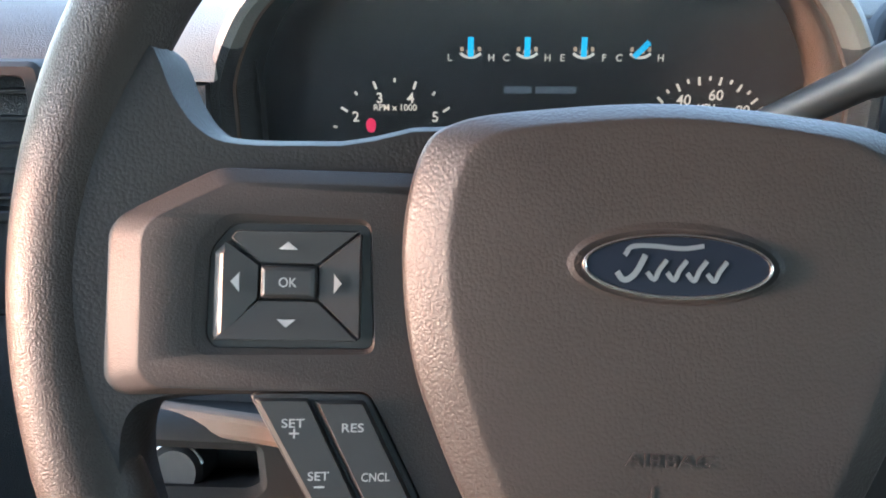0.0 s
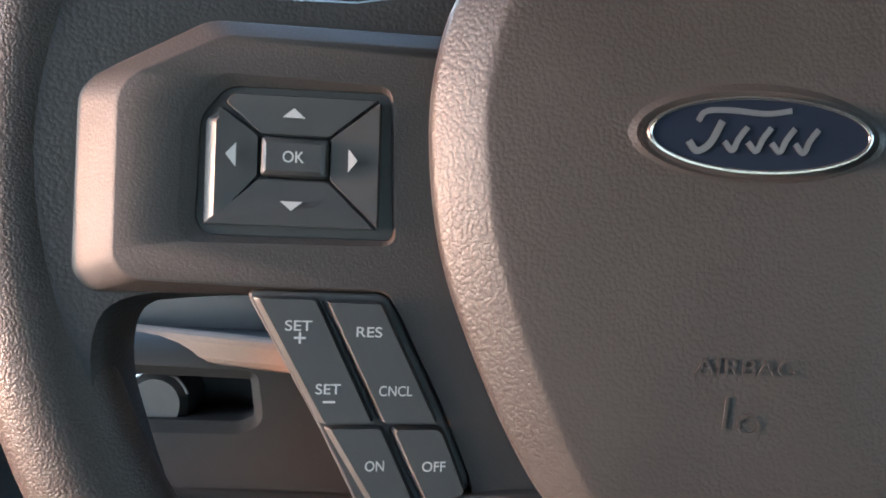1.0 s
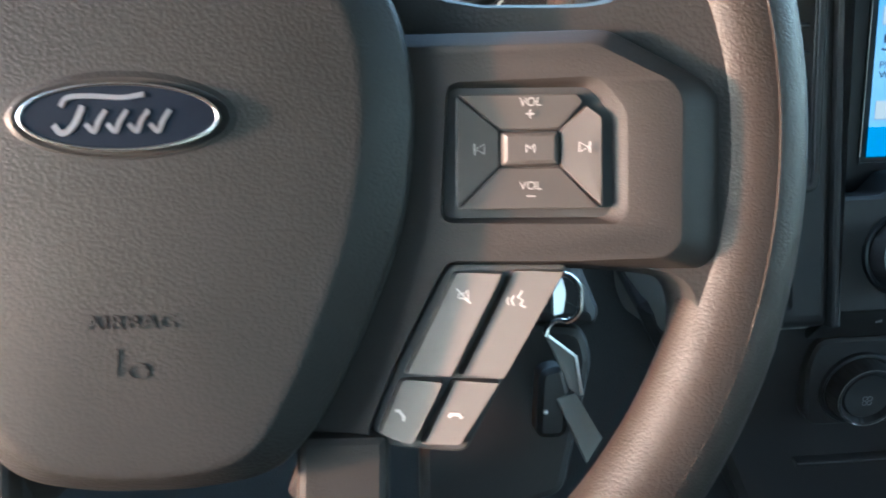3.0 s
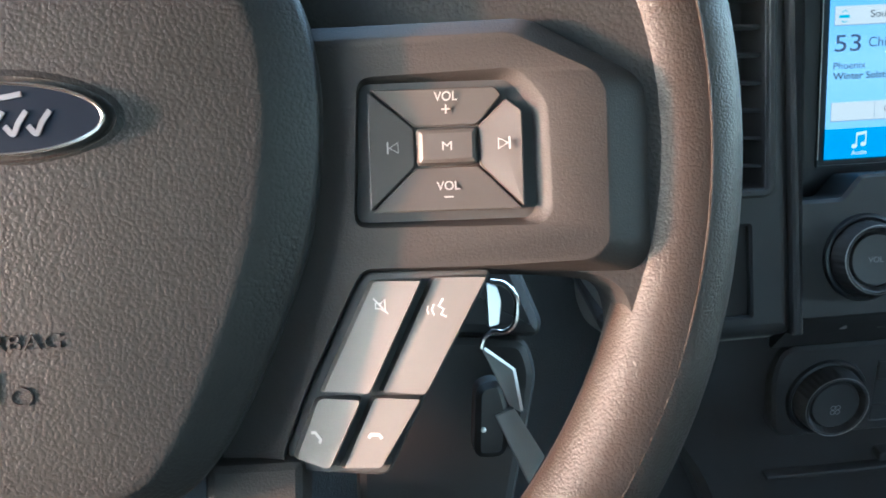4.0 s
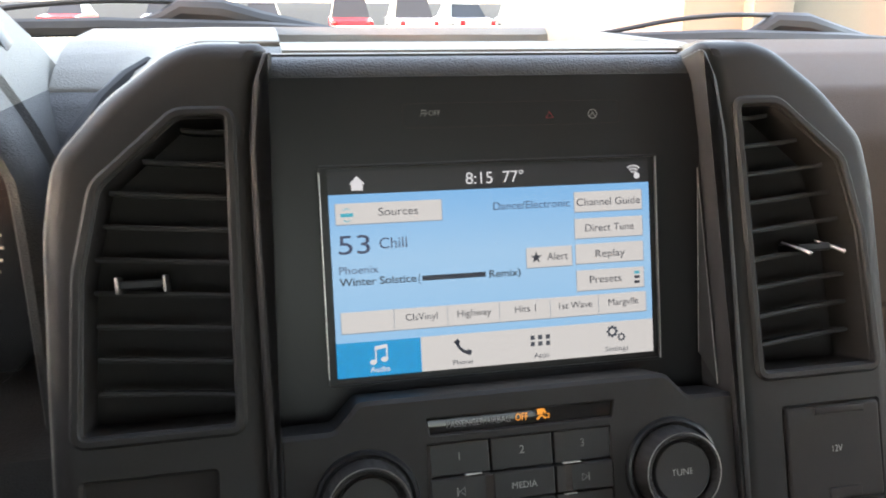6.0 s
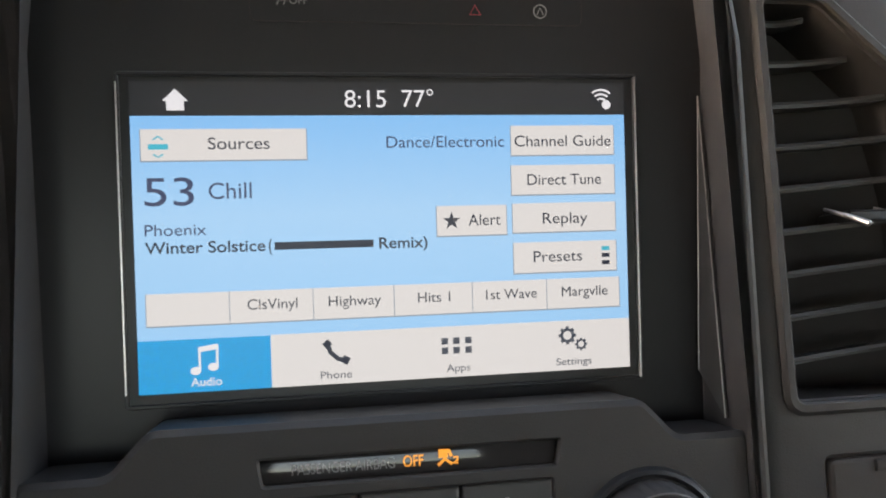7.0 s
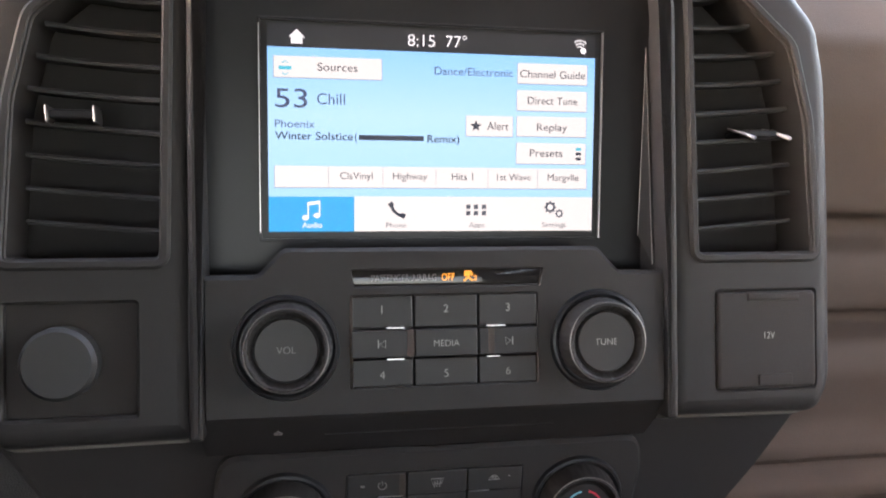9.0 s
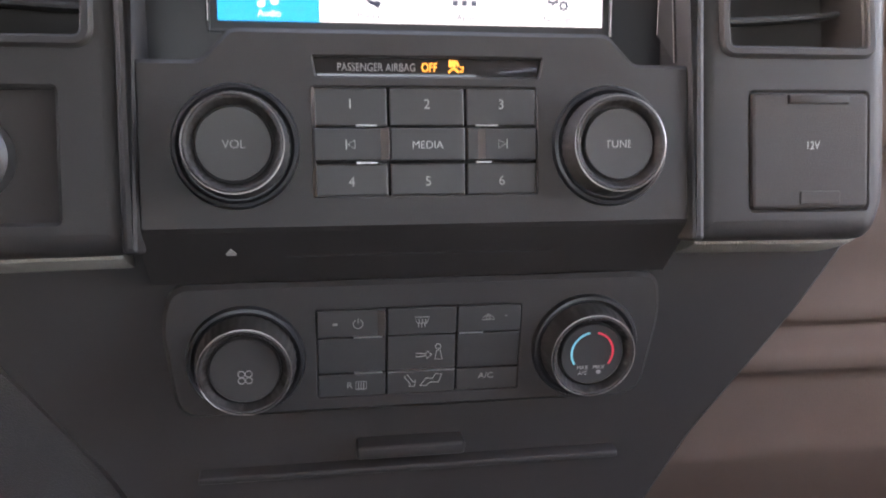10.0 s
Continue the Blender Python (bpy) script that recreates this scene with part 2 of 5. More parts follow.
def box(x0, y0, z0, x1, y1, z1, bevel=0.0):
    bm = bmesh.new()
    bmesh.ops.create_cube(bm, size=1)
    for v in bm.verts:
        v.co = ((x0 + x1) / 2 + v.co.x * (x1 - x0), (y0 + y1) / 2 + v.co.y * (y1 - y0), (z0 + z1) / 2 + v.co.z * (z1 - z0))
    if bevel:
        bmesh.ops.bevel(bm, geom=bm.edges[:], offset=bevel, segments=3, affect="EDGES", profile=0.5)
    return bm


def extrude_x(profile, x0, x1, ends=True):
    """A profile of (y, z) drawn out along x."""
    bm = bmesh.new()
    a = [bm.verts.new((x0, y, z)) for y, z in profile]
    b = [bm.verts.new((x1, y, z)) for y, z in profile]
    for i in range(len(a)):
        j = (i + 1) % len(a)
        bm.faces.new((a[i], a[j], b[j], b[i]))
    if ends:
        bm.faces.new(a)
        bm.faces.new(b)
    return bm


def lettering(text, x, y, width, height, w, mat, parent, warp=flat, align="LEFT", bold=0.0, name="lettering", thick=0.00012):
    """Words in the built-in font, set to a width and a capital's height, standing on a face."""
    cu = bpy.data.curves.new("t", "FONT")
    cu.body, cu.extrude, cu.offset = text, 0.02, bold
    ob = bpy.data.objects.new("t", cu)
    scene.collection.objects.link(ob)
    bpy.context.view_layer.update()
    me = bpy.data.meshes.new_from_object(ob.evaluated_get(bpy.context.evaluated_depsgraph_get()))
    bpy.data.objects.remove(ob)
    co = np.empty(len(me.vertices) * 3)
    me.vertices.foreach_get("co", co)
    co = co.reshape(-1, 3)
    lo, hi = co.min(0), co.max(0)
    sy = height / 0.70
    sx = width / (hi[0] - lo[0]) if width else sy
    x0 = x - (0 if align == "LEFT" else (hi[0] - lo[0]) * sx / (2 if align == "CENTER" else 1))
    co[:, 0] = (co[:, 0] - lo[0]) * sx + x0
    co[:, 1] = co[:, 1] * sy + y
    co[:, 2] = np.where(co[:, 2] > 0, thick, 0) + w + np.array([warp(a, b) for a, b in co[:, :2]])
    me.vertices.foreach_set("co", co.ravel())
    return part_mesh(name, me, mat, parent, "", 0)


# ---- the cabin: plain shell, mostly unseen, its windows and tones set to shape light ----
SHELL = material("grey_headliner_fabric", (0.58, 0.55, 0.50), 0.9, grain=0.4, grain_size=0.002)
DOORCARD = material("dark_door_card", (0.09, 0.085, 0.08), 0.6, grain=0.3, grain_size=0.002)
CARPET = material("black_carpet", (0.03, 0.03, 0.03), 0.95, grain=0.6, grain_size=0.003)


def structure(name, bm, mat, label="", category=""):
    ob = part(name, bm, mat, None)
    return tagged(ob, label or name.replace("_", " "), category or name.split("_")[0], kind="structure")


structure("floor", box(-0.47, -1.35, -1.02, 1.47, 1.30, -0.98), CARPET, "black carpeted cab floor", "floor")
structure("ceiling", box(-0.40, -1.35, 0.52, 1.40, 0.55, 0.57), SHELL, "grey fabric headliner", "ceiling")
structure("wall_rear", join(box(-0.47, -1.40, -1.0, 1.47, -1.35, 0.02), box(-0.47, -1.40, 0.42, 1.47, -1.35, 0.55), box(-0.47, -1.40, 0.02, -0.22, -1.35, 0.42), box(1.22, -1.40, 0.02, 1.47, -1.35, 0.42)), DOORCARD, "dark rear cab wall with open window", "wall")
# out of view; the solid part from y 0.26 keeps sun off the dash
for name, x0, x1 in (("wall_left", -0.55, -0.47), ("wall_right", 1.47, 1.55)):
    structure(name, join(box(x0, -1.40, -1.02, x1, 1.05, -0.22), box(x0, -1.40, 0.44, x1, 0.45, 0.56), box(x0, -0.25, -0.22, x1, -0.11, 0.44), box(x0, -1.40, -0.22, x1, -1.12, 0.44), box(x0, -1.12, -0.22, x1, -0.25, -0.10), box(x0, -0.11, -0.22, x1, 0.26, -0.14), box(x0, 0.26, -0.22, x1, 0.50, 0.44), box(x0, 0.50, -0.22, x1, 1.05, -0.03)), DOORCARD, "dark unseen door side, openings cut to limit the sun", "wall")


def pillar(x):
    d = 0.05 if x < 0.5 else -0.05
    return tube([(x, 1.06, -0.06), (x + d * 0.5, 0.82, 0.20), (x + d, 0.50, 0.53)], [0.035, 0.032, 0.034], 10)


def tinted():
    m = bpy.data.materials.new("privacy_glass")
    m.use_nodes = True
    nt = m.node_tree
    see, shine, mix, fres = [nt.nodes.new(n) for n in ("ShaderNodeBsdfTransparent", "ShaderNodeBsdfGlossy", "ShaderNodeMixShader", "ShaderNodeFresnel")]
    see.inputs[0].default_value = (0.66, 0.65, 0.635, 1)
    shine.inputs["Roughness"].default_value = 0.02
    nt.links.new(fres.outputs[0], mix.inputs[0])
    nt.links.new(see.outputs[0], mix.inputs[1])
    nt.links.new(shine.outputs[0], mix.inputs[2])
    nt.links.new(mix.outputs[0], nt.nodes["Material Output"].inputs["Surface"])
    return m


TINTED = tinted()
structure("window_1", box(-0.22, -1.378, 0.02, 1.22, -1.372, 0.42), TINTED, "dark tinted rear cab window", "window")
structure("window_2", box(-0.513, -1.12, -0.10, -0.507, -0.25, 0.44), TINTED, "dark tinted rear door window", "window")
structure("window_3", box(1.507, -1.12, -0.10, 1.513, -0.25, 0.44), TINTED, "dark tinted rear door window", "window")
structure("pillar_left", pillar(-0.50), DOORCARD, "dark windscreen pillar", "pillar")
structure("pillar_right", pillar(1.50), DOORCARD, "dark windscreen pillar", "pillar")
structure("header_rail", box(-0.48, 0.48, 0.50, 1.48, 0.60, 0.57, 0.01), SHELL, "grey header rail above windscreen", "rail")
structure("firewall", box(-0.50, 1.08, -1.0, 1.50, 1.10, -0.04), HOLE, "black bulkhead below windscreen", "wall")

# ---- outside: ground, hood, wipers, building, parked cars ----
ASPHALT = material("sunlit_asphalt", (0.030, 0.026, 0.021), 0.95, grain=0.5, grain_size=0.02, mottle=0.25, mottle_size=1.2, spec=0.08)
PAINTY = material("pale_hood_paint", (0.30, 0.30, 0.28), 0.3, mottle=0.05, coat=0.5)
WALLPAINT = material("cream_wall_render", (0.125, 0.106, 0.080), 0.85, grain=0.4, grain_size=0.02, mottle=0.06, mottle_size=0.8)
RUBBER = material("black_rubber", (0.02, 0.02, 0.02), 0.6)
GLASSY = material("dark_car_glass", (0.03, 0.03, 0.03), 0.3, mottle=0, spec=0.3)
TAIL = material("red_tail_lens", (0.45, 0.02, 0.02), 0.25, mottle=0)
PLATE = material("yellow_plate", (0.75, 0.55, 0.08), 0.5, mottle=0.03)

g = bmesh.new()
bmesh.ops.create_grid(g, x_segments=8, y_segments=8, size=900)
for v in g.verts:
    v.co.z = -1.62
structure("ground", g, ASPHALT, "sunlit grey asphalt of a car park", "ground")

hood = thing("hood", "pale truck hood seen past the windscreen", "hood")
part("panel", loops([(rounded([(-0.42, 1.26), (1.42, 1.26), (1.36, 2.35), (-0.36, 2.35)], 0.10), -0.30), (rounded([(-0.42, 1.26), (1.42, 1.26), (1.36, 2.35), (-0.36, 2.35)], 0.10), -0.075),
                     (inset(rounded([(-0.42, 1.26), (1.42, 1.26), (1.36, 2.35), (-0.36, 2.35)], 0.10), 0.12), -0.03)]), PAINTY, hood)
cowl = thing("cowl_panel", "black plastic cowl below the windscreen", "cowl")
part("grille", box(-0.48, 1.085, -0.06, 1.48, 1.25, -0.022, 0.008), HOLE, cowl)


def wiper(x, y, h):
    w = thing("windscreen_wiper", "black wiper resting along the windscreen's foot", "wiper", Matrix.Translation((x, y, h)), "windscreen wipers")
    part("arm", tube([(0.30, 0.06, -0.038), (0.16, 0.03, -0.028), (0.06, 0.0, -0.010), (0.02, 0.0, 0.0), (-0.025, 0.0, 0.002), (-0.045, -0.005, -0.008), (-0.07, -0.01, -0.016)], [0.006, 0.009, 0.013, 0.015, 0.014, 0.010, 0.008], 12), RUBBER, w)
    part("rod", tube(spline_open([(-0.02, 0.0, 0.011), (-0.10, -0.02, 0.012), (-0.18, -0.03, 0.006), (-0.26, -0.045, -0.006), (-0.36, -0.055, -0.022)]), 0.0030, 8), RUBBER, w)
    part("blade", tube([(0.22, 0.0, -0.024), (0.06, -0.02, -0.018), (-0.10, -0.03, -0.015), (-0.26, -0.05, -0.017), (-0.44, -0.06, -0.024)], [0.004, 0.009, 0.010, 0.009, 0.005], 8), RUBBER, w)
    part("pivot_cap", lathe([(0.020, -0.05), (0.020, -0.016), (0.014, -0.008), (0.0, -0.006)], 20), RUBBER, w)


wiper(0.33, 1.13, 0.016)
wiper(1.06, 1.11, 0.004)

building = thing("building", "cream rendered building beside the car park", "building", Matrix.Translation((6.0, 10.5, -1.62)))
part("wall", box(0.0, 0.0, 0.0, 14.0, 8.0, 5.0, 0.02), WALLPAINT, building)
part("pier", box(0.9, -0.25, 0.0, 1.5, 0.0, 5.0, 0.01), WALLPAINT, building)
part("roof", box(-0.3, -0.4, 5.0, 14.3, 8.3, 5.3, 0.02), WALLPAINT, building)


def car(x, y, turn, colour, tall, label):
    c = thing("parked_car", label, "car", pose(x, y, -1.62, 0, 0, turn), "cars parked across the lot")
    paint = material("car_paint", colour, 0.3, mottle=0.04, coat=0.6)
    body = [(-2.2, 0.35), (-2.25, 0.85), (-1.2, 0.95), (-0.7, 0.98), (1.4, 1.0), (2.15, 0.95), (2.25, 0.6), (2.2, 0.35)]
    bm = bmesh.new()
    rows = [[bm.verts.new((yy, p, q)) for p, q in body] for yy in (-0.9, -0.84, 0.84, 0.9)]
    for v in rows[0] + rows[3]:
        v.co.z = 0.35 + (v.co.z - 0.35) * 0.9
    for a, b in zip(rows, rows[1:]):
        for i in range(len(a)):
            j = (i + 1) % len(a)
            bm.faces.new((a[i], a[j], b[j], b[i]))
    bm.faces.new(rows[0])
    bm.faces.new(rows[3])
    part("body", bm, paint, c)
    part("cabin", loops([([(-0.84, -0.8), (0.84, -0.8), (0.84, 1.9), (-0.84, 1.9)], 0.97), ([(-0.66, -0.2), (0.66, -0.2), (0.66, 1.5), (-0.66, 1.5)], tall - 0.05)]), GLASSY, c)
    part("roof", box(-0.68, -0.25, tall - 0.06, 0.68, 1.55, tall, 0.03), paint, c)
    for sx in (-1, 1):
        part("tail_light", box(sx * 0.72 - 0.10, -2.27, 0.62, sx * 0.72 + 0.10, -2.20, 0.86, 0.01), TAIL, c)
        for py in (-1.35, 1.35):
            w = part("wheel", lathe([(0.0, -0.10), (0.33, -0.10), (0.34, 0.0), (0.33, 0.10), (0.0, 0.10)], 24), RUBBER, c)
            w.matrix_local = pose(sx * 0.82, py, 0.34, 0, 90, 0)
    part("number_plate", box(-0.20, -2.285, 0.50, 0.20, -2.25, 0.62), PLATE, c)
    return c


random.seed(4)
for i, (x, y, col, tall, what) in enumerate([(-14, 44, (0.6, 0.6, 0.6), 1.5, "silver parked car in bright sun"), (-9, 45, (0.5, 0.03, 0.03), 1.5, "red parked car in bright sun"),
                                             (-4.5, 46, (0.75, 0.74, 0.72), 1.75, "white parked van in bright sun"), (0.5, 44, (0.05, 0.05, 0.06), 1.55, "black parked car in bright sun"),
                                             (4.3, 37.5, (0.5, 0.03, 0.04), 1.85, "tall red parked car in bright sun"), (7.0, 37.0, (0.6, 0.58, 0.55), 1.95, "white parked van in bright sun"), (9.8, 38.5, (0.42, 0.38, 0.34), 1.6, "pale grey parked car in bright sun"),
                                             (12.5, 37.0, (0.40, 0.36, 0.30), 2.0, "beige parked van in bright sun"), (15.3, 36.5, (0.035, 0.04, 0.05), 1.8, "black parked car in bright sun")]):
    car(x, y, random.uniform(-4, 4), col, tall, what)


# ---- the steering wheel ----
WHEEL = basis((0.0554, 0.3090, -0.0568), (0.99948, -0.02401, -0.02146), (0.02904, 0.38379, 0.92296), (-0.01392, -0.92311, 0.38429)) @ Matrix.Scale(1.0187, 4)
wheel = thing("steering_wheel", "black leather steering wheel with grey spokes, buttons and airbag hub", "steering wheel", WHEEL)


def dish(u, v):
    """The spokes rise towards the rim."""
    return 0.19 * (abs(u) - 0.108)


def rim():
    bm = bmesh.new()
    n, k = 160, 28
    rows = []
    for i in range(n):
        a = 2 * math.pi * i / n
        grip = 1.0 + 0.04 * math.cos(4 * (a - math.pi / 4)) * (math.sin(a) > -0.3)
        row = []
        for j in range(k):
            b = 2 * math.pi * j / k
            r = 0.1832 + 0.0163 * grip * math.cos(b)
            w = -0.0080 + 0.0148 * grip * math.sin(b)
            row.append(bm.verts.new((r * math.cos(a) - 0.0022, r * math.sin(a), w)))
        rows.append(row)
    for i in range(n):
        for j in range(k):
            bm.faces.new((rows[i][j], rows[(i + 1) % n][j], rows[(i + 1) % n][(j + 1) % k], rows[i][(j + 1) % k]))
    return bm


part("rim", rim(), LEATHER, wheel, "black grained leather rim")
# the seam where the leather meets, along the face of the rim
part("seam", tube([(0.1852 * math.cos(a) - 0.0022, 0.1852 * math.sin(a), 0.0062 + 0.00025 * (i % 2)) for i, a in enumerate(np.linspace(-1.3, 1.2, 170))], 0.0004, 6), LEATHER, wheel)

HUB = spline([(0, 0.057), (-0.044, 0.0535), (-0.064, 0.0495), (-0.0735, 0.0420), (-0.0785, 0.022), (-0.0785, 0.0), (-0.0745, -0.024), (-0.0660, -0.047),
              (-0.0555, -0.069), (-0.0450, -0.0855), (-0.034, -0.094), (-0.016, -0.0975), (0, -0.098), (0.016, -0.0975), (0.034, -0.094), (0.0450, -0.0855),
              (0.0555, -0.069), (0.0660, -0.047), (0.0745, -0.024), (0.0785, 0.0), (0.0785, 0.022), (0.0735, 0.0420), (0.064, 0.0495), (0.044, 0.0535)], 5)


def scaled(o, k, cx=0.0, cy=-0.016):
    return [(cx + (x - cx) * k, cy + (y - cy) * k) for x, y in o]


CREST = spline([(0, 0.0510), (-0.040, 0.0475), (-0.0540, 0.0435), (-0.0605, 0.0365), (-0.0640, 0.020), (-0.0635, 0.0), (-0.0595, -0.022), (-0.0520, -0.044),
                (-0.0430, -0.065), (-0.0345, -0.080), (-0.0260, -0.0875), (-0.012, -0.0905), (0, -0.091), (0.012, -0.0905), (0.0260, -0.0875), (0.0345, -0.080),
                (0.0430, -0.065), (0.0520, -0.044), (0.0595, -0.022), (0.0635, 0.0), (0.0640, 0.020), (0.0605, 0.0365), (0.0540, 0.0435), (0.040, 0.0475)], 5)


def between(a, b, t):
    return [(p[0] * (1 - t) + q[0] * t, p[1] * (1 - t) + q[1] * t) for p, q in zip(a, b)]


def pad_warp(u, v):
    """Height of the airbag cover's broad middle."""
    k = min(1.0, math.hypot(u / 0.064, (v + 0.016) / 0.070))
    return 0.0074 + 0.0022 * (1 - k * k)


SIDE = [(0.0, -0.0045), (0.025, -0.0018), (0.07, -0.0002), (0.14, 0.0007), (0.88, 0.0068), (0.95, 0.0072), (1.0, 0.0074)]
part("airbag_cover", loops([(HUB, -0.030)] + [(between(HUB, CREST, t), w) for t, w in SIDE] + [(scaled(CREST, k), 0.0074 + 0.0022 * (1 - k * k)) for k in (0.97, 0.92, 0.84, 0.74, 0.62, 0.50, 0.36, 0.20, 0.06)]), PAD, wheel, "grained black airbag cover", 50)

# emblem: oval of blue enamel with a bright rim and a plain silver flourish
emblem = part("emblem", slab(ellipse(0, 0.009, 0.0262, 0.0088, 64), 0.004, 0.0112, 0.0004), BLUE, wheel, "blue oval emblem with silver rim")
part("emblem_seat", loops([(ellipse(0, 0.009, 0.0315, 0.0128, 64), 0.0088), (ellipse(0, 0.009, 0.0290, 0.0108, 64), 0.0098), (ellipse(0, 0.009, 0.0270, 0.0094, 64), 0.0092)], close=False), PAD, wheel)
part("emblem_rim", tube([(x, y, 0.0111) for x, y in ellipse(0, 0.009, 0.0262, 0.0088, 72)], 0.00060, 8, True), CHROME, emblem)


def flourish():
    def arc(pts, width):
        return stroke(spline_open(pts), width, 0.0112, thick=0.0005)
    waves = [arc([(x - 0.0020, 0.0072), (x, 0.0052), (x + 0.0014, 0.0080), (x + 0.0034, 0.0108)], 0.0013) for x in (-0.0066, -0.0010, 0.0046, 0.0102)]
    return join(arc([(-0.0150, 0.0118), (-0.0130, 0.0142), (-0.0070, 0.0146), (0.0010, 0.0141), (0.0070, 0.0150)], 0.0013),
                arc([(-0.0170, 0.0070), (-0.0150, 0.0048), (-0.0120, 0.0066), (-0.0092, 0.0120)], 0.0016), *waves)


part("emblem_flourish", flourish(), DULLCHROME, emblem)
lettering("AIRBAG", 0, -0.0485, 0.0245, 0.0040, -0.0001, PAD, wheel, pad_warp, "CENTER", name="embossed_word", thick=0.0006)
part("embossed_mark", join(stroke(spline_open([(-0.004, -0.054), (-0.0045, -0.062)]), 0.0008, -0.0001, pad_warp, 0.0006),
                           stroke(ellipse(0.0015, -0.0605, 0.0026, 0.0022, 14), 0.0007, -0.0001, pad_warp, 0.0006, True)), PAD, wheel)

# spokes: leather-wrapped back, raised bezel, lower arms
SPOKE = spline([(-0.060, 0.0455), (-0.100, 0.0445), (-0.130, 0.0435), (-0.1405, 0.0470), (-0.1475, 0.0560), (-0.1560, 0.0720), (-0.1690, 0.0600), (-0.1760, 0.030),
                (-0.1820, 0.0), (-0.1820, -0.030), (-0.1760, -0.062), (-0.1620, -0.096), (-0.1500, -0.0940), (-0.1540, -0.0780), (-0.1590, -0.0600), (-0.1590, -0.0460), (-0.1540, -0.0395), (-0.1400, -0.0370), (-0.120, -0.036), (-0.100, -0.036), (-0.060, -0.036)], 4)
BEZ_IN = rounded([(-0.070, 0.0300), (-0.1295, 0.0290), (-0.1505, 0.0180), (-0.1535, 0.0130), (-0.1535, -0.0270), (-0.1490, -0.0315),
                  (-0.1235, -0.0325), (-0.0880, -0.0325), (-0.0845, -0.0385), (-0.0710, -0.0655), (-0.0635, -0.0840), (-0.0645, -0.0900),
                  (-0.0560, -0.1060), (-0.0380, -0.1060), (-0.060, -0.050), (-0.070, 0.0)], 0.003, 4)
BEZ_OUT = rounded([(-0.068, 0.0345), (-0.1340, 0.0335), (-0.1640, 0.0190), (-0.1678, 0.0140), (-0.1682, -0.0310), (-0.1640, -0.0360),
                   (-0.1235, -0.0355), (-0.0895, -0.0350), (-0.0865, -0.0395), (-0.0730, -0.0665), (-0.0655, -0.0850), (-0.0660, -0.0910),
                   (-0.0580, -0.1090), (-0.0360, -0.1090), (-0.058, -0.050), (-0.068, 0.0)], 0.003, 4)
POCKET = rounded([(-0.1352, 0.0090), (-0.1290, 0.0172), (-0.0890, 0.0180), (-0.0870, -0.0200), (-0.1335, -0.0200), (-0.1358, -0.0165)], 0.003, 4)
POCKET_TOP = rounded([(-0.1392, 0.0105), (-0.1315, 0.0200), (-0.0885, 0.0195), (-0.0862, -0.0214), (-0.1370, -0.0220), (-0.1396, -0.0185)], 0.004, 4)
KEYBED = rounded([(-0.0885, -0.0335), (-0.1235, -0.0335), (-0.1040, -0.0685), (-0.0930, -0.0905), (-0.0680, -0.0895), (-0.0640, -0.0835), (-0.0715, -0.0660), (-0.0855, -0.0380)], 0.003, 4)


def ease(v):
    """The bezel's upper edge falls away more gently than its outer edge."""
    t = min(1.0, max(0.0, (v - 0.020) / 0.009))
    return 1 - 0.62 * t * t * (3 - 2 * t)


def bezel(side):
    f = (lambda o: o) if side < 0 else mirrored
    bm = bmesh.new()
    shift, deep = (0.0, -0.0015) if side < 0 else (0.0024, -0.0042)
    hole, rise = f([(u + shift if u < -0.11 else u, v) for u, v in POCKET]), f(POCKET_TOP)
    top, out = f(BEZ_IN), f(BEZ_OUT)
    rows = []
    for o, w in ((top, 0.0), (between(top, out, 0.04), -0.0002), (between(top, out, 0.10), -0.0008), (between(top, out, 0.86), -0.0088), (between(top, out, 0.96), -0.0102), (out, -0.0118), (out, -0.024)):
        rows.append([bm.verts.new((x, y, w * (1 if w < -0.02 else ease(y)) + dish(x, y))) for x, y in o])
    hrows = []
    for o, w in ((rise, 0.0), (between(rise, hole, 0.10), -0.0002), (hole, deep), (inset(hole, 0.0006), -0.008)):
        hrows.append([bm.verts.new((x, y, w + dish(x, y))) for x, y in o])
    fill_between(bm, [rows[0], hrows[0]])
    for rr in (rows, hrows):
        for a, b in zip(rr, rr[1:]):
            for i in range(len(a)):
                j = (i + 1) % len(a)
                bm.faces.new((a[i], a[j], b[j], b[i]))
    return bm


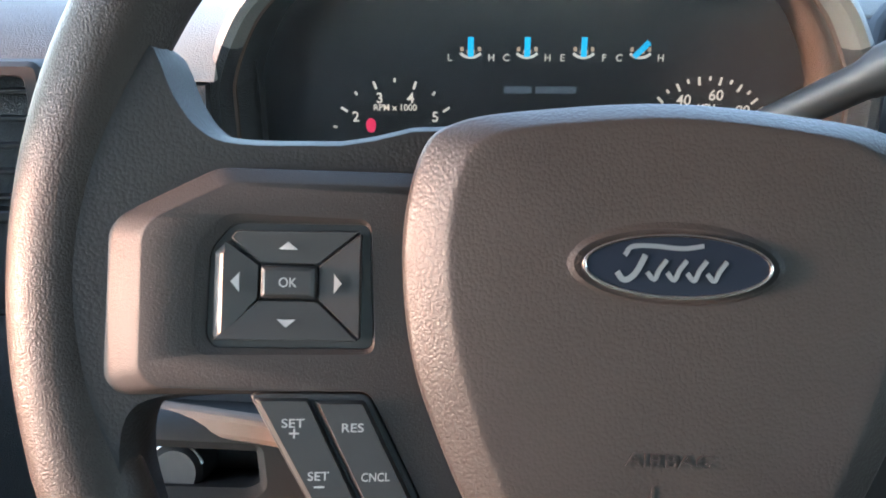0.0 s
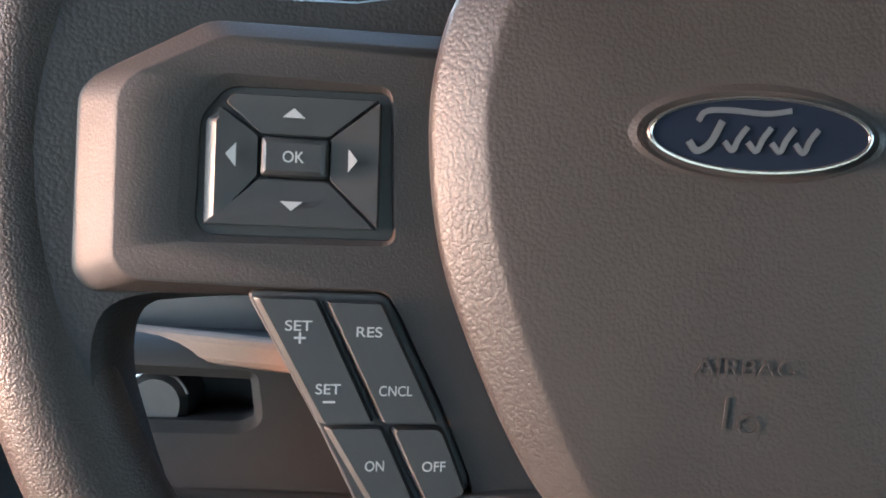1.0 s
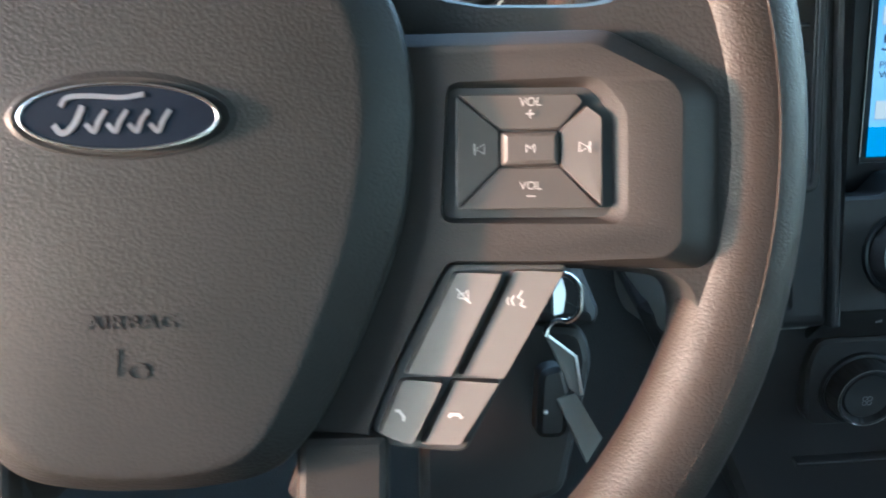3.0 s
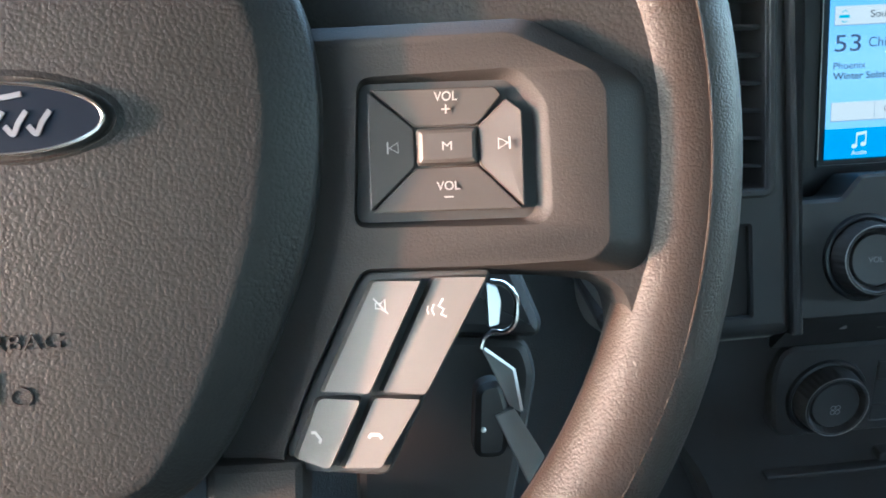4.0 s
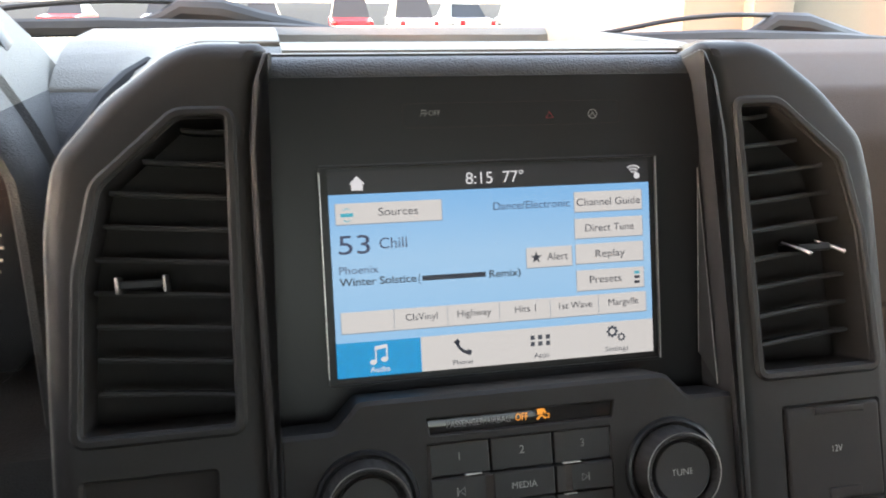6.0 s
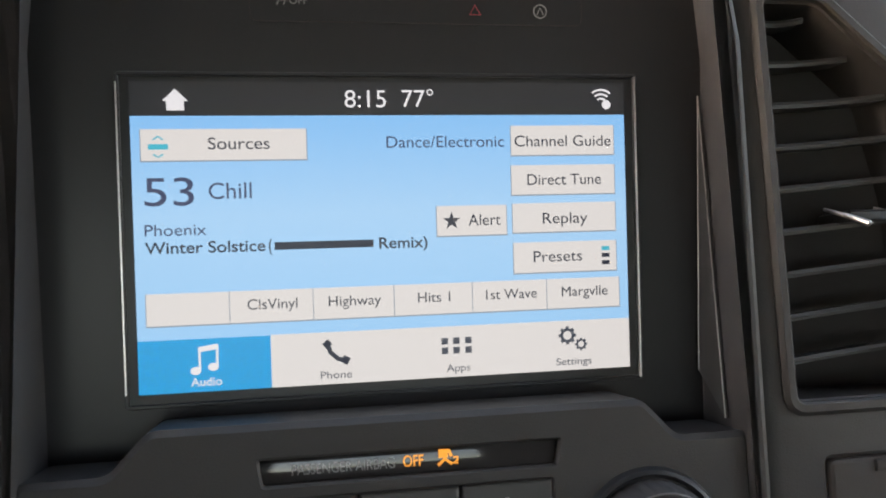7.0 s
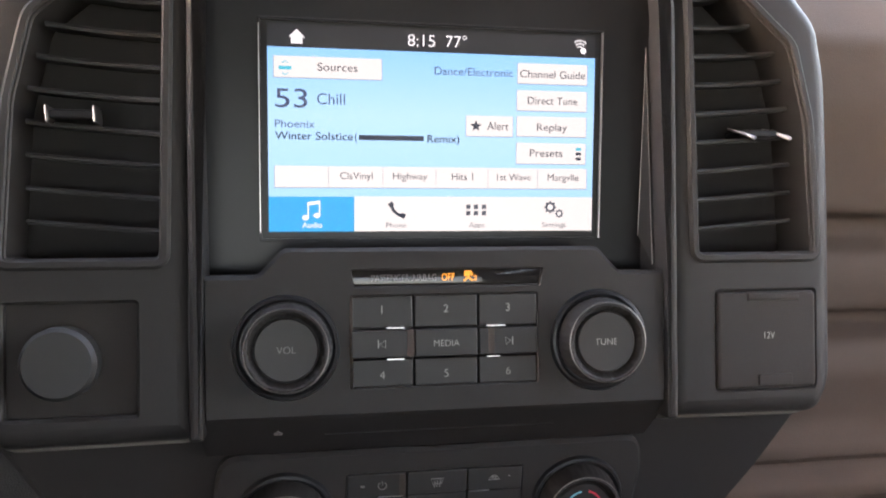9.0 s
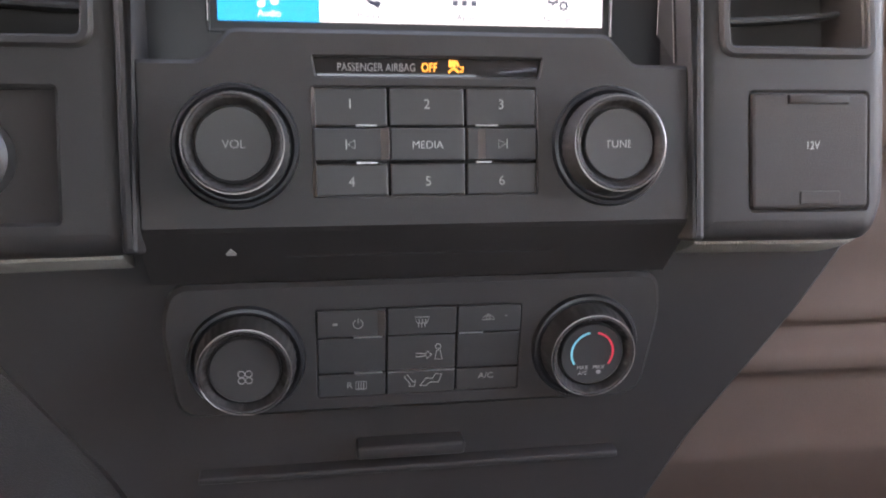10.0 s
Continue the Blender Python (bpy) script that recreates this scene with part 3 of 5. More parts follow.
def cluster_buttons(side):
    """The four-way pad: a dished block of four outer buttons round a middle one."""
    f = (lambda p: p) if side < 0 else mirrored
    L, R, B, T = -0.1340 if side < 0 else -0.1320, -0.0912, -0.0175, 0.0158
    l, r, b, t = -0.1205, -0.1038, -0.0052, 0.0052
    g = 0.0002
    sh = {"top": [(l, t + g), (r, t + g), (R - 0.0003, T), (L + 0.0068, T - 0.0006), (L + 0.0050, T - 0.0030)],
          "bottom": [(l, b - g), (r, b - g), (R, B), (L + 0.0003, B)],
          "outer": [(l - g, t), (l - g, b), (L, B + 0.0003), (L, 0.0085), (L + 0.0040, 0.0120)],
          "inner": [(r + g, t), (r + g, b), (R + 0.0003, B + 0.0003), (R, T - 0.0003)]}

    def bowl(u, v):
        d = max((abs(u) - 0.1120) ** 2 / 0.021 ** 2, (v + 0.0005) ** 2 / 0.017 ** 2)
        return dish(u, v) + (0.0010 * min(1.0, d) if u < 0 else 0.0030 * min(1.0, d) - 0.0018)
    made = {}
    for key, p in sh.items():
        q = f(rounded(inset(ccw(p), 0.0001), 0.0008, 3))
        cut = [(u - math.copysign(0.0028, u), v) if key == "outer" and side < 0 and abs(u) > abs(L) - 0.0035 else (u, v) for u, v in inset(q, 0.0003)]
        rows = [(q, -0.0065), (q, -0.0030 if key == "outer" and side < 0 else -0.0004), (cut, 0.0)]
        bm = loops(rows, bowl, close=False)
        top = [v for v in bm.verts][-len(q):]
        mid = bm.verts.new((sum(v.co.x for v in top) / len(top), sum(v.co.y for v in top) / len(top), 0))
        mid.co.z = bowl(mid.co.x, mid.co.y)
        for i in range(len(top)):
            bm.faces.new((top[i], top[(i + 1) % len(top)], mid))
        # left buttons dark, right ones lightened as if sunlit
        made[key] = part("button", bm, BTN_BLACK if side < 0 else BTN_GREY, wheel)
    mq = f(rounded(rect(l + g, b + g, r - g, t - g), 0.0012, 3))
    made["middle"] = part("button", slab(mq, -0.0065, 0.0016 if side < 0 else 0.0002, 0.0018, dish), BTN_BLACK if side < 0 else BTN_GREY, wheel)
    return made, bowl


for side in (-1, 1):
    f = (lambda o: o) if side < 0 else mirrored
    o = f(SPOKE)
    part("spoke", loops([(o, -0.032), (o, -0.016), (inset(o, 0.0022), -0.0095)], dish), SPOKEVINYL, wheel, "dark moulded spoke")
    part("bezel", bezel(side), BEZEL, wheel, "grey satin switch bezel")
    part("switch_well", slab(f(POCKET), -0.0085, -0.0026, 0, dish), BTN_BLACK, wheel)
    part("key_bed", slab(f(KEYBED), -0.020, -0.0016, 0.0008, dish), HOLE, wheel)
    arm = rounded([(-0.0700, -0.085), (-0.0420, -0.085), (-0.0400, -0.166), (-0.0680, -0.166)], 0.003, 3)
    part("lower_arm", slab(f(arm), -0.024, -0.0065, 0.003, lambda u, v: 0.14 * max(0, -v - 0.10)), BEZEL, wheel)

PADS = ([(-0.1215, -0.0350), (-0.1055, -0.0350), (-0.0900, -0.0668), (-0.1040, -0.0672)], [(-0.1042, -0.0356), (-0.0890, -0.0356), (-0.0735, -0.0668), (-0.0888, -0.0668)],
        [(-0.1030, -0.0678), (-0.0880, -0.0678), (-0.0784, -0.0882), (-0.0912, -0.0874)], [(-0.0868, -0.0678), (-0.0725, -0.0678), (-0.0652, -0.0855), (-0.0770, -0.0880)])


keys, CROWN = {}, {}
for side in (-1, 1):
    f = (lambda o: o) if side < 0 else mirrored
    for i, p in enumerate(PADS):
        q = f(rounded(p, 0.0022 if i == 3 else 0.0012, 4))
        mid = sum((Vector(z) for z in p), Vector((0, 0))) / 4
        if side > 0:
            mid.x = -mid.x
        ax = (Vector(p[2]) + Vector(p[3]) - Vector(p[0]) - Vector(p[1])).normalized()
        if side > 0:
            ax.x = -ax.x
        top = [(u + 0.0017, v) if ax.x * (v - mid.y) - ax.y * (u - mid.x) < -0.002 else (u, v) for u, v in inset(q, 0.0004)]
        lean = 0.0 if side < 0 else 0.24

        def crowned(u, v, m=tuple(mid), a=tuple(ax), k=lean):
            """Each right-hand key is tilted across its length, towards the hub."""
            return dish(u, v) + k * (a[0] * (v - m[1]) - a[1] * (u - m[0]))
        CROWN[side, i] = crowned
        # the right keys take the same sun-lightened grey
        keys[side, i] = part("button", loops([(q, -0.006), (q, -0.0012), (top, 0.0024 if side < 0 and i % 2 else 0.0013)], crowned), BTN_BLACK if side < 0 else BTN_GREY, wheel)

LBTN, LBOWL = cluster_buttons(-1)
RBTN, RBOWL = cluster_buttons(1)


def symbol(name, outline, w, mat, parent, warp=flat, thick=0.00015):
    return part(name, slab(outline, w - 0.0004, w + thick, 0, warp), mat, parent, "", 0)


# words and arrows on the left keys
lettering("OK", -0.1121, -0.0013, 0.0052, 0.0028, 0.0017, PRINT, LBTN["middle"], dish, "CENTER", 0.008)
symbol("arrow", [(-0.1150, 0.0098), (-0.1096, 0.0098), (-0.1123, 0.0121)], 0.0012, PRINT, LBTN["top"], LBOWL)
symbol("arrow", [(-0.1150, -0.0110), (-0.1096, -0.0110), (-0.1123, -0.0133)], 0.0012, PRINT, LBTN["bottom"], LBOWL)
symbol("arrow", [(-0.1258, -0.0030), (-0.1258, 0.0028), (-0.1282, 0.0)], 0.0014, PRINT, LBTN["outer"], LBOWL)
symbol("arrow", [(-0.0988, -0.0030), (-0.0988, 0.0028), (-0.0966, 0.0)], 0.0012, PRINT, LBTN["inner"], LBOWL)
lettering("SET", -0.1094, -0.0432, 0.0066, 0.0026, 0.0013, PRINT, keys[-1, 0], dish, "CENTER", 0.006)
part("mark", join(stroke([(-0.1104, -0.0450), (-0.1076, -0.0450)], 0.0005, 0.0013, dish), stroke([(-0.1090, -0.0436), (-0.1090, -0.0464)], 0.0005, 0.0013, dish)), PRINT, keys[-1, 0])
lettering("SET", -0.1016, -0.0592, 0.0062, 0.0026, 0.0013, PRINT, keys[-1, 0], dish, "CENTER", 0.006)
part("mark", stroke([(-0.1028, -0.0612), (-0.0998, -0.0612)], 0.0005, 0.0013, dish), PRINT, keys[-1, 0])
lettering("RES", -0.0918, -0.0444, 0.0064, 0.0026, 0.0024, PRINT, keys[-1, 1], dish, "CENTER", 0.006)
lettering("CNCL", -0.0846, -0.0594, 0.0084, 0.0026, 0.0024, PRINT, keys[-1, 1], dish, "CENTER", 0.006)
lettering("ON", -0.0893, -0.0790, 0.0048, 0.0026, 0.0013, PRINT, keys[-1, 2], dish, "CENTER", 0.006)
lettering("OFF", -0.0741, -0.0790, 0.0060, 0.0026, 0.0024, PRINT, keys[-1, 3], dish, "CENTER", 0.006)

# words and marks on the right keys
lettering("M", 0.1121, -0.0012, 0.0026, 0.0024, 0.0003, PRINT, RBTN["middle"], dish, "CENTER")
lettering("VOL", 0.1121, 0.0120, 0.0062, 0.0024, 0.0006, PRINT, RBTN["top"], RBOWL, "CENTER", 0.006)
part("mark", join(stroke([(0.1109, 0.0098), (0.1133, 0.0098)], 0.0004, 0.0008, RBOWL), stroke([(0.1121, 0.0110), (0.1121, 0.0086)], 0.0004, 0.0008, RBOWL)), PRINT, RBTN["top"])
lettering("VOL", 0.1121, -0.0118, 0.0062, 0.0024, 0.0006, PRINT, RBTN["bottom"], RBOWL, "CENTER", 0.006)
part("mark", stroke([(0.1109, -0.0137), (0.1133, -0.0137)], 0.0004, 0.0008, RBOWL), PRINT, RBTN["bottom"])
for name, x, d in (("inner", 0.0978, -1), ("outer", 0.1268, 1)):
    tri = [(x - d * 0.0012, 0.0014), (x - d * 0.0012, -0.0014), (x + d * 0.0012, 0.0)]
    part("skip_mark", join(stroke(tri, 0.0003, 0.0012, RBOWL, closed=True), stroke([(x + d * 0.0016, 0.0016), (x + d * 0.0016, -0.0016)], 0.0004, 0.0012, RBOWL)), PRINT, RBTN[name])


def handset(cx, cy, turn):
    c, s = math.cos(radians(turn)), math.sin(radians(turn))
    pts = [(-0.0018, -0.0006), (-0.0012, 0.0004), (0.0012, 0.0004), (0.0018, -0.0006)]
    return [(cx + x * c - y * s, cy + x * s + y * c) for x, y in pts]


part("phone_mark", stroke(handset(0.0735, -0.0787, -50), 0.0009, 0.0013, CROWN[1, 3]), PRINT, keys[1, 3])
part("phone_mark", stroke(handset(0.0897, -0.0785, 0), 0.0009, 0.0013, CROWN[1, 2]), PRINT, keys[1, 2])
part("voice_mark", join(stroke([(0.1095, -0.0410), (0.1082, -0.0430), (0.1096, -0.0438), (0.1088, -0.0452), (0.1102, -0.0458)], 0.0005, 0.0013, CROWN[1, 0]),
                        stroke([(0.1070, -0.0425), (0.1064, -0.0440), (0.1070, -0.0455)], 0.0004, 0.0013, CROWN[1, 0]),
                        stroke([(0.1055, -0.0430), (0.1051, -0.0441), (0.1055, -0.0452)], 0.0004, 0.0013, CROWN[1, 0])), PRINT, keys[1, 0])
part("mute_mark", join(stroke([(0.0912, -0.0420), (0.0926, -0.0420), (0.0938, -0.0408), (0.0938, -0.0444), (0.0926, -0.0434), (0.0912, -0.0434)], 0.0004, 0.0013, CROWN[1, 1], closed=True),
                       stroke([(0.0906, -0.0406), (0.0946, -0.0448)], 0.0004, 0.0013, CROWN[1, 1])), PRINT, keys[1, 1])


# ---- the dashboard ----
FACE_Y, FACE_Z = 0.475, -0.232
FACE = tilted(0.507, FACE_Y, FACE_Z, 19)
SCREEN = tilted(0.42, 0.53, -0.155, 14)
CLIMATE = tilted(0.507, 0.493, -0.285, 5)
CLUSTER = tilted(0.05, 0.68, -0.10, 0)

dash = thing("dashboard", "dark grey vinyl truck dashboard with cream sunlit top", "dashboard")
# passenger side: top, upper pad, dark groove, middle pad, glovebox
RIGHT = rounded([(1.08, -0.04), (1.02, -0.022), (0.80, 0.0), (0.68, -0.004), (0.615, -0.022), (0.585, -0.050), (0.572, -0.090), (0.568, -0.156), (0.588, -0.165),
                 (0.588, -0.177), (0.566, -0.184), (0.559, -0.198), (0.559, -0.220), (0.578, -0.228), (0.578, -0.236), (0.556, -0.242), (0.547, -0.258), (0.548, -0.296), (0.541, -0.312), (0.541, -0.320),
                 (0.551, -0.328), (0.546, -0.334), (0.538, -0.341), (0.539, -0.352), (0.552, -0.362), (0.550, -0.42), (0.60, -0.52), (0.75, -0.62), (1.08, -0.62)], 0.007, 4)
part("passenger_panel", extrude_x(RIGHT, 0.6560, 1.47), TRIM, dash, "brown-grey padded passenger panel with grooves")
part("glovebox_side", extrude_x([(0.60, -0.25), (0.550, -0.262), (0.552, -0.42), (0.61, -0.52), (0.75, -0.60), (0.75, -0.25)], 0.590, 0.6555), TRIM, dash)
# middle: the top behind the stack
MIDDLE = [(1.08, -0.03), (1.02, -0.008), (0.86, 0.008), (0.66, 0.006), (0.60, 0.004), (0.60, -0.30), (1.08, -0.30)]
WELL = [(1.08, -0.03), (1.02, -0.008), (0.865, 0.008), (0.855, 0.002), (0.85, -0.035), (0.69, -0.035), (0.675, 0.0), (0.668, 0.005), (0.60, 0.004), (0.60, -0.30), (1.08, -0.30)]
LOWLINE = [(1.08, -0.03), (1.02, -0.008), (0.86, 0.007), (0.77, 0.002), (0.740, -0.005), (0.715, -0.014), (0.696, -0.0245), (0.700, -0.090), (1.08, -0.09)]
HIGHLINE = [(1.08, -0.03), (1.02, -0.008), (0.86, 0.008), (0.77, 0.009), (0.740, 0.009), (0.715, 0.009), (0.640, 0.007), (0.700, -0.090), (1.08, -0.09)]
LOWFRONT = [(0.6975, -0.0250), (0.684, -0.032), (0.668, -0.046), (0.656, -0.062), (0.650, -0.085), (0.6975, -0.090)]
HIGHFRONT = [(0.641, 0.004), (0.632, 0.004), (0.620, 0.003), (0.610, 0.002), (0.600, 0.0), (0.6975, -0.090)]


def valley(low, high, bend):
    """The dash top dips between the dials' hood and the vent pod."""
    bm = bmesh.new()
    rows = []
    for x, k in ((0.262, 0.0), (0.296, 0.0), (0.308, 0.10), (0.320, 0.32), (0.332, 0.62), (0.344, 0.88), (0.356, 1.0), (0.402, 1.0)):
        prof = rounded([(p[0] * (1 - k) + q[0] * k, p[1] * (1 - k) + q[1] * k) for p, q in zip(low, high)], bend, 4)
        rows.append([bm.verts.new((x, y, z)) for y, z in prof])
    for r, q in zip(rows, rows[1:]):
        for i in range(len(r)):
            j = (i + 1) % len(r)
            bm.faces.new((r[i], r[j], q[j], q[i]))
    bm.faces.new(rows[0])
    bm.faces.new(rows[-1])
    return bm


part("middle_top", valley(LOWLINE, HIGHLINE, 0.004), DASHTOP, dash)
# the darker vinyl here stands in for shade low in the dip
part("middle_shade_front", valley(LOWFRONT, HIGHFRONT, 0.003), DASH, dash, "front of the dip, darkened to stand for shade")
# a black strip along the dip's flank, thinner at both ends
part("flank_strip", tube([(0.276, 0.655, -0.063), (0.286, 0.673, -0.047), (0.296, 0.689, -0.032), (0.309, 0.700, -0.0200), (0.323, 0.709, -0.0105)], [0.0060, 0.0080, 0.0080, 0.0078, 0.0062], 12), HOLE, dash, "black strip beside the vent pod")
part("middle_top", extrude_x(MIDDLE, 0.640, 0.6555), DASHTOP, dash)
part("tray", extrude_x(WELL, 0.402, 0.640), DASHTOP, dash, "open tray in the dash top")
part("tray_mat", box(0.404, 0.692, -0.034, 0.638, 0.848, -0.030), HOLE, dash)
# driver's side
LEFT = [(1.08, -0.03), (1.02, -0.008), (0.80, -0.006), (0.74, -0.012), (0.74, -0.30), (1.08, -0.30)]
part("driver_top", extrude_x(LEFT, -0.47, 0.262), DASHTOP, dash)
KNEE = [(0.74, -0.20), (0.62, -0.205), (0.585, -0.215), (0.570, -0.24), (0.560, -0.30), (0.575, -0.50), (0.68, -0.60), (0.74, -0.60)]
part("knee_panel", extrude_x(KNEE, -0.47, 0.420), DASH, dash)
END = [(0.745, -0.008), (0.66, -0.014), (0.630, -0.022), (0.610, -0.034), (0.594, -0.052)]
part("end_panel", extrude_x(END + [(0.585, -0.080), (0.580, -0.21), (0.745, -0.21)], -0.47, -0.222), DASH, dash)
# shoulder paler, face below darker: light from above put into the colour
part("end_cover", extrude_x(END + [(0.745, -0.052)], -0.2215, -0.160), DASHTOP, dash, "vinyl shoulder beside the hood, painted pale as lit")
part("end_shade_face", extrude_x([(0.745, -0.0545), (0.595, -0.0545), (0.587, -0.080), (0.582, -0.21), (0.745, -0.21)], -0.2215, -0.166), DASH, dash)
part("side_panel", extrude_x([(0.745, -0.0905), (0.665, -0.0905), (0.648, -0.096), (0.642, -0.110), (0.636, -0.21), (0.745, -0.21)], 0.262, 0.332), BEZEL, dash)


def hood_shell(levels, low=-1.0, high=1.0, side=0):
    """The binnacle over the dials: an open arch with a broad rounded lip, or its stretch between two heights on one side."""
    bm = bmesh.new()
    pts = spline_open([(-0.158, -0.215), (-0.158, -0.084), (-0.156, -0.055), (-0.141, -0.022), (-0.125, -0.003), (-0.096, 0.023), (-0.055, 0.045), (0.05, 0.060), (0.155, 0.045), (0.196, 0.023), (0.223, -0.005), (0.236, -0.022), (0.252, -0.055), (0.256, -0.084), (0.256, -0.215)], 5)
    nor = []
    for i in range(len(pts)):
        t = (pts[min(i + 1, len(pts) - 1)] - pts[max(i - 1, 0)]).normalized()
        nor.append(Vector((-t.y, t.x)))
    rows = []
    for y, off in levels:
        rows.append([bm.verts.new((p.x + n.x * off, y - 0.35 * max(0, p.y) * (y < 0.69), p.y + n.y * off)) for p, n in zip(pts, nor)])
    for a, b in zip(rows, rows[1:]):
        for i in range(len(a) - 1):
            mid = (pts[i] + pts[i + 1]) / 2
            if low < mid.y < high and side * (mid.x - 0.05) >= 0:
                bm.faces.new((a[i], a[i + 1], b[i + 1], b[i]))
    bmesh.ops.delete(bm, geom=[v for v in bm.verts if not v.link_faces], context="VERTS")
    return bm


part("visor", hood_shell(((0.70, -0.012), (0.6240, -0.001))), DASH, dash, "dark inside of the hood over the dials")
part("visor_trim", hood_shell(((0.6315, -0.0010), (0.6285, -0.0026), (0.6250, -0.0026), (0.6235, -0.0008))), TRIM, dash, "thin brown trim line round the dials")
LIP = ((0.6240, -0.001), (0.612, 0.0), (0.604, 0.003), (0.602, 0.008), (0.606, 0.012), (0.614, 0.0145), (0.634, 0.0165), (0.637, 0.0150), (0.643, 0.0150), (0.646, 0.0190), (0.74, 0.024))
# pale arch, dark feet: light and shade painted on one hood
part("binnacle", hood_shell(LIP, -0.036), DASHTOP, dash, "grey hood over the dials, painted pale as lit")
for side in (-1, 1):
    part("binnacle_shade_side", hood_shell(LIP, -1.0, -0.036, side), DASH, dash, "foot of the hood, darkened to stand for shade")

# ---- instrument cluster ----
cluster = thing("instrument_cluster", "black instrument cluster with lit dials and blue needles", "instrument cluster", CLUSTER)
part("face", slab(rounded(rect(-0.202, -0.115, 0.202, 0.142), 0.075), -0.02, 0.0, 0.001), GLOSS, cluster)


def clear_lens():
    """Clear acrylic with a soft shine; a thin pale film paints in veiling glare."""
    m = bpy.data.materials.new("veiled_clear_lens")
    m.use_nodes = True
    nt = m.node_tree
    see, veil, shine, a, b, fres = [nt.nodes.new(n) for n in ("ShaderNodeBsdfTransparent", "ShaderNodeBsdfDiffuse", "ShaderNodeBsdfGlossy", "ShaderNodeMixShader", "ShaderNodeMixShader", "ShaderNodeFresnel")]
    veil.inputs[0].default_value = (0.55, 0.54, 0.52, 1)
    shine.inputs["Roughness"].default_value = 0.25
    a.inputs[0].default_value = 0.018
    nt.links.new(see.outputs[0], a.inputs[1])
    nt.links.new(veil.outputs[0], a.inputs[2])
    nt.links.new(fres.outputs[0], b.inputs[0])
    nt.links.new(a.outputs[0], b.inputs[1])
    nt.links.new(shine.outputs[0], b.inputs[2])
    nt.links.new(b.outputs[0], nt.nodes["Material Output"].inputs["Surface"])
    return m


lens = part("lens", slab(rounded(rect(-0.198, -0.112, 0.198, 0.136), 0.072), 0.020, 0.0225, 0), clear_lens(), cluster, "clear lens over the dials with a painted veil")
lens.visible_shadow = False


def dial(cx, cy, r, words, a0, a1, ticks, every, unit):
    bms = []
    for i in range(ticks):
        a = radians(a0 + (a1 - a0) * i / (ticks - 1))
        k0, k1 = (0.905, 1.03) if i % every == 0 else (0.965, 1.03)
        c, s = math.cos(a), math.sin(a)
        bms.append(stroke([(cx + c * r * k0, cy + s * r * k0), (cx + c * r * k1, cy + s * r * k1)], 0.0018, 0.0002))
    part("scale", join(*bms), GAUGE, cluster)
    for i, wd in enumerate(words):
        a = radians(a0 + (a1 - a0) * i / (len(words) - 1))
        lettering(wd, cx + math.cos(a) * r * 0.755, cy + math.sin(a) * r * 0.755 - 0.0036, 0, 0.0076, 0.0003, GAUGE, cluster, align="CENTER", bold=0.012, name="numeral")
    lettering(unit, cx, cy + r * 0.52, 0, 0.0046, 0.0003, GAUGE, cluster, align="CENTER", bold=0.015, name="numeral")


dial(-0.1025, -0.015, 0.0470, [str(i) for i in range(8)], 222, -42, 15, 2, "RPM x 1000")
dial(0.1275, -0.015, 0.0490, [str(i) for i in range(0, 140, 20)], 192.5, -32.5, 25, 2, "MPH")
for i in range(9):
    t = radians(186 - 24.3 * i)
    lettering(str(20 + 20 * i), 0.1275 + 0.0225 * math.cos(t), -0.0170 + 0.0225 * math.sin(t), 0, 0.0036, 0.0003, GAUGE, cluster, align="CENTER", bold=0.012, name="numeral")
for i, (a, b) in enumerate((("L", "H"), ("C", "H"), ("E", "F"), ("C", "H"))):
    cx, cy = -0.047 + 0.0408 * i, 0.0500
    g_ = part("small_gauge", join(stroke([(cx + 0.0105 * math.cos(radians(t)), cy + 0.009 + 0.0105 * math.sin(radians(t))) for t in range(225, 318, 9)], 0.0020, 0.0002)), GAUGE, cluster)
    t = 90 if i < 3 else 48
    sx = -0.0030 if i == 3 else 0.0
    part("needle", stroke([(cx + sx - 0.002 * math.cos(radians(t)), cy - 0.0010), (cx + sx + 0.013 * math.cos(radians(t)), cy + 0.013 * math.sin(radians(t)))], 0.0042, 0.0005), NEEDLE, g_)
    part("gauge_symbol", join(slab(rect(cx - 0.0030, cy + 0.0012, cx + 0.0030, cy + 0.0038), 0.0001, 0.00015, 0), slab(rect(cx - 0.0075, cy + 0.0030, cx - 0.0050, cy + 0.0060), 0.0001, 0.00015, 0), slab(rect(cx + 0.0050, cy + 0.0030, cx + 0.0075, cy + 0.0060), 0.0001, 0.00015, 0)), AMBERDIM, g_)
    lettering(a, cx - 0.0150, cy - 0.0040, 0, 0.0050, 0.0002, GAUGE, g_, align="CENTER", bold=0.012, name="numeral")
    lettering(b, cx + 0.0150, cy - 0.0040, 0, 0.0050, 0.0002, GAUGE, g_, align="CENTER", bold=0.012, name="numeral")
part("needle", stroke([(0.1275 + q * math.cos(radians(206)), -0.015 + q * math.sin(radians(206))) for q in (0.016, 0.036)], 0.0026, 0.0006), NEEDLE, cluster)
part("message_bar", join(slab(rect(-0.022, 0.0225, -0.002, 0.0275), 0.0001, 0.0003, 0), slab(rect(0.001, 0.0225, 0.031, 0.0275), 0.0001, 0.0003, 0)), material("dim_display", (0.1, 0.1, 0.1), 0.5, mottle=0, emit=(0.35, 0.42, 0.48), power=0.2), cluster)
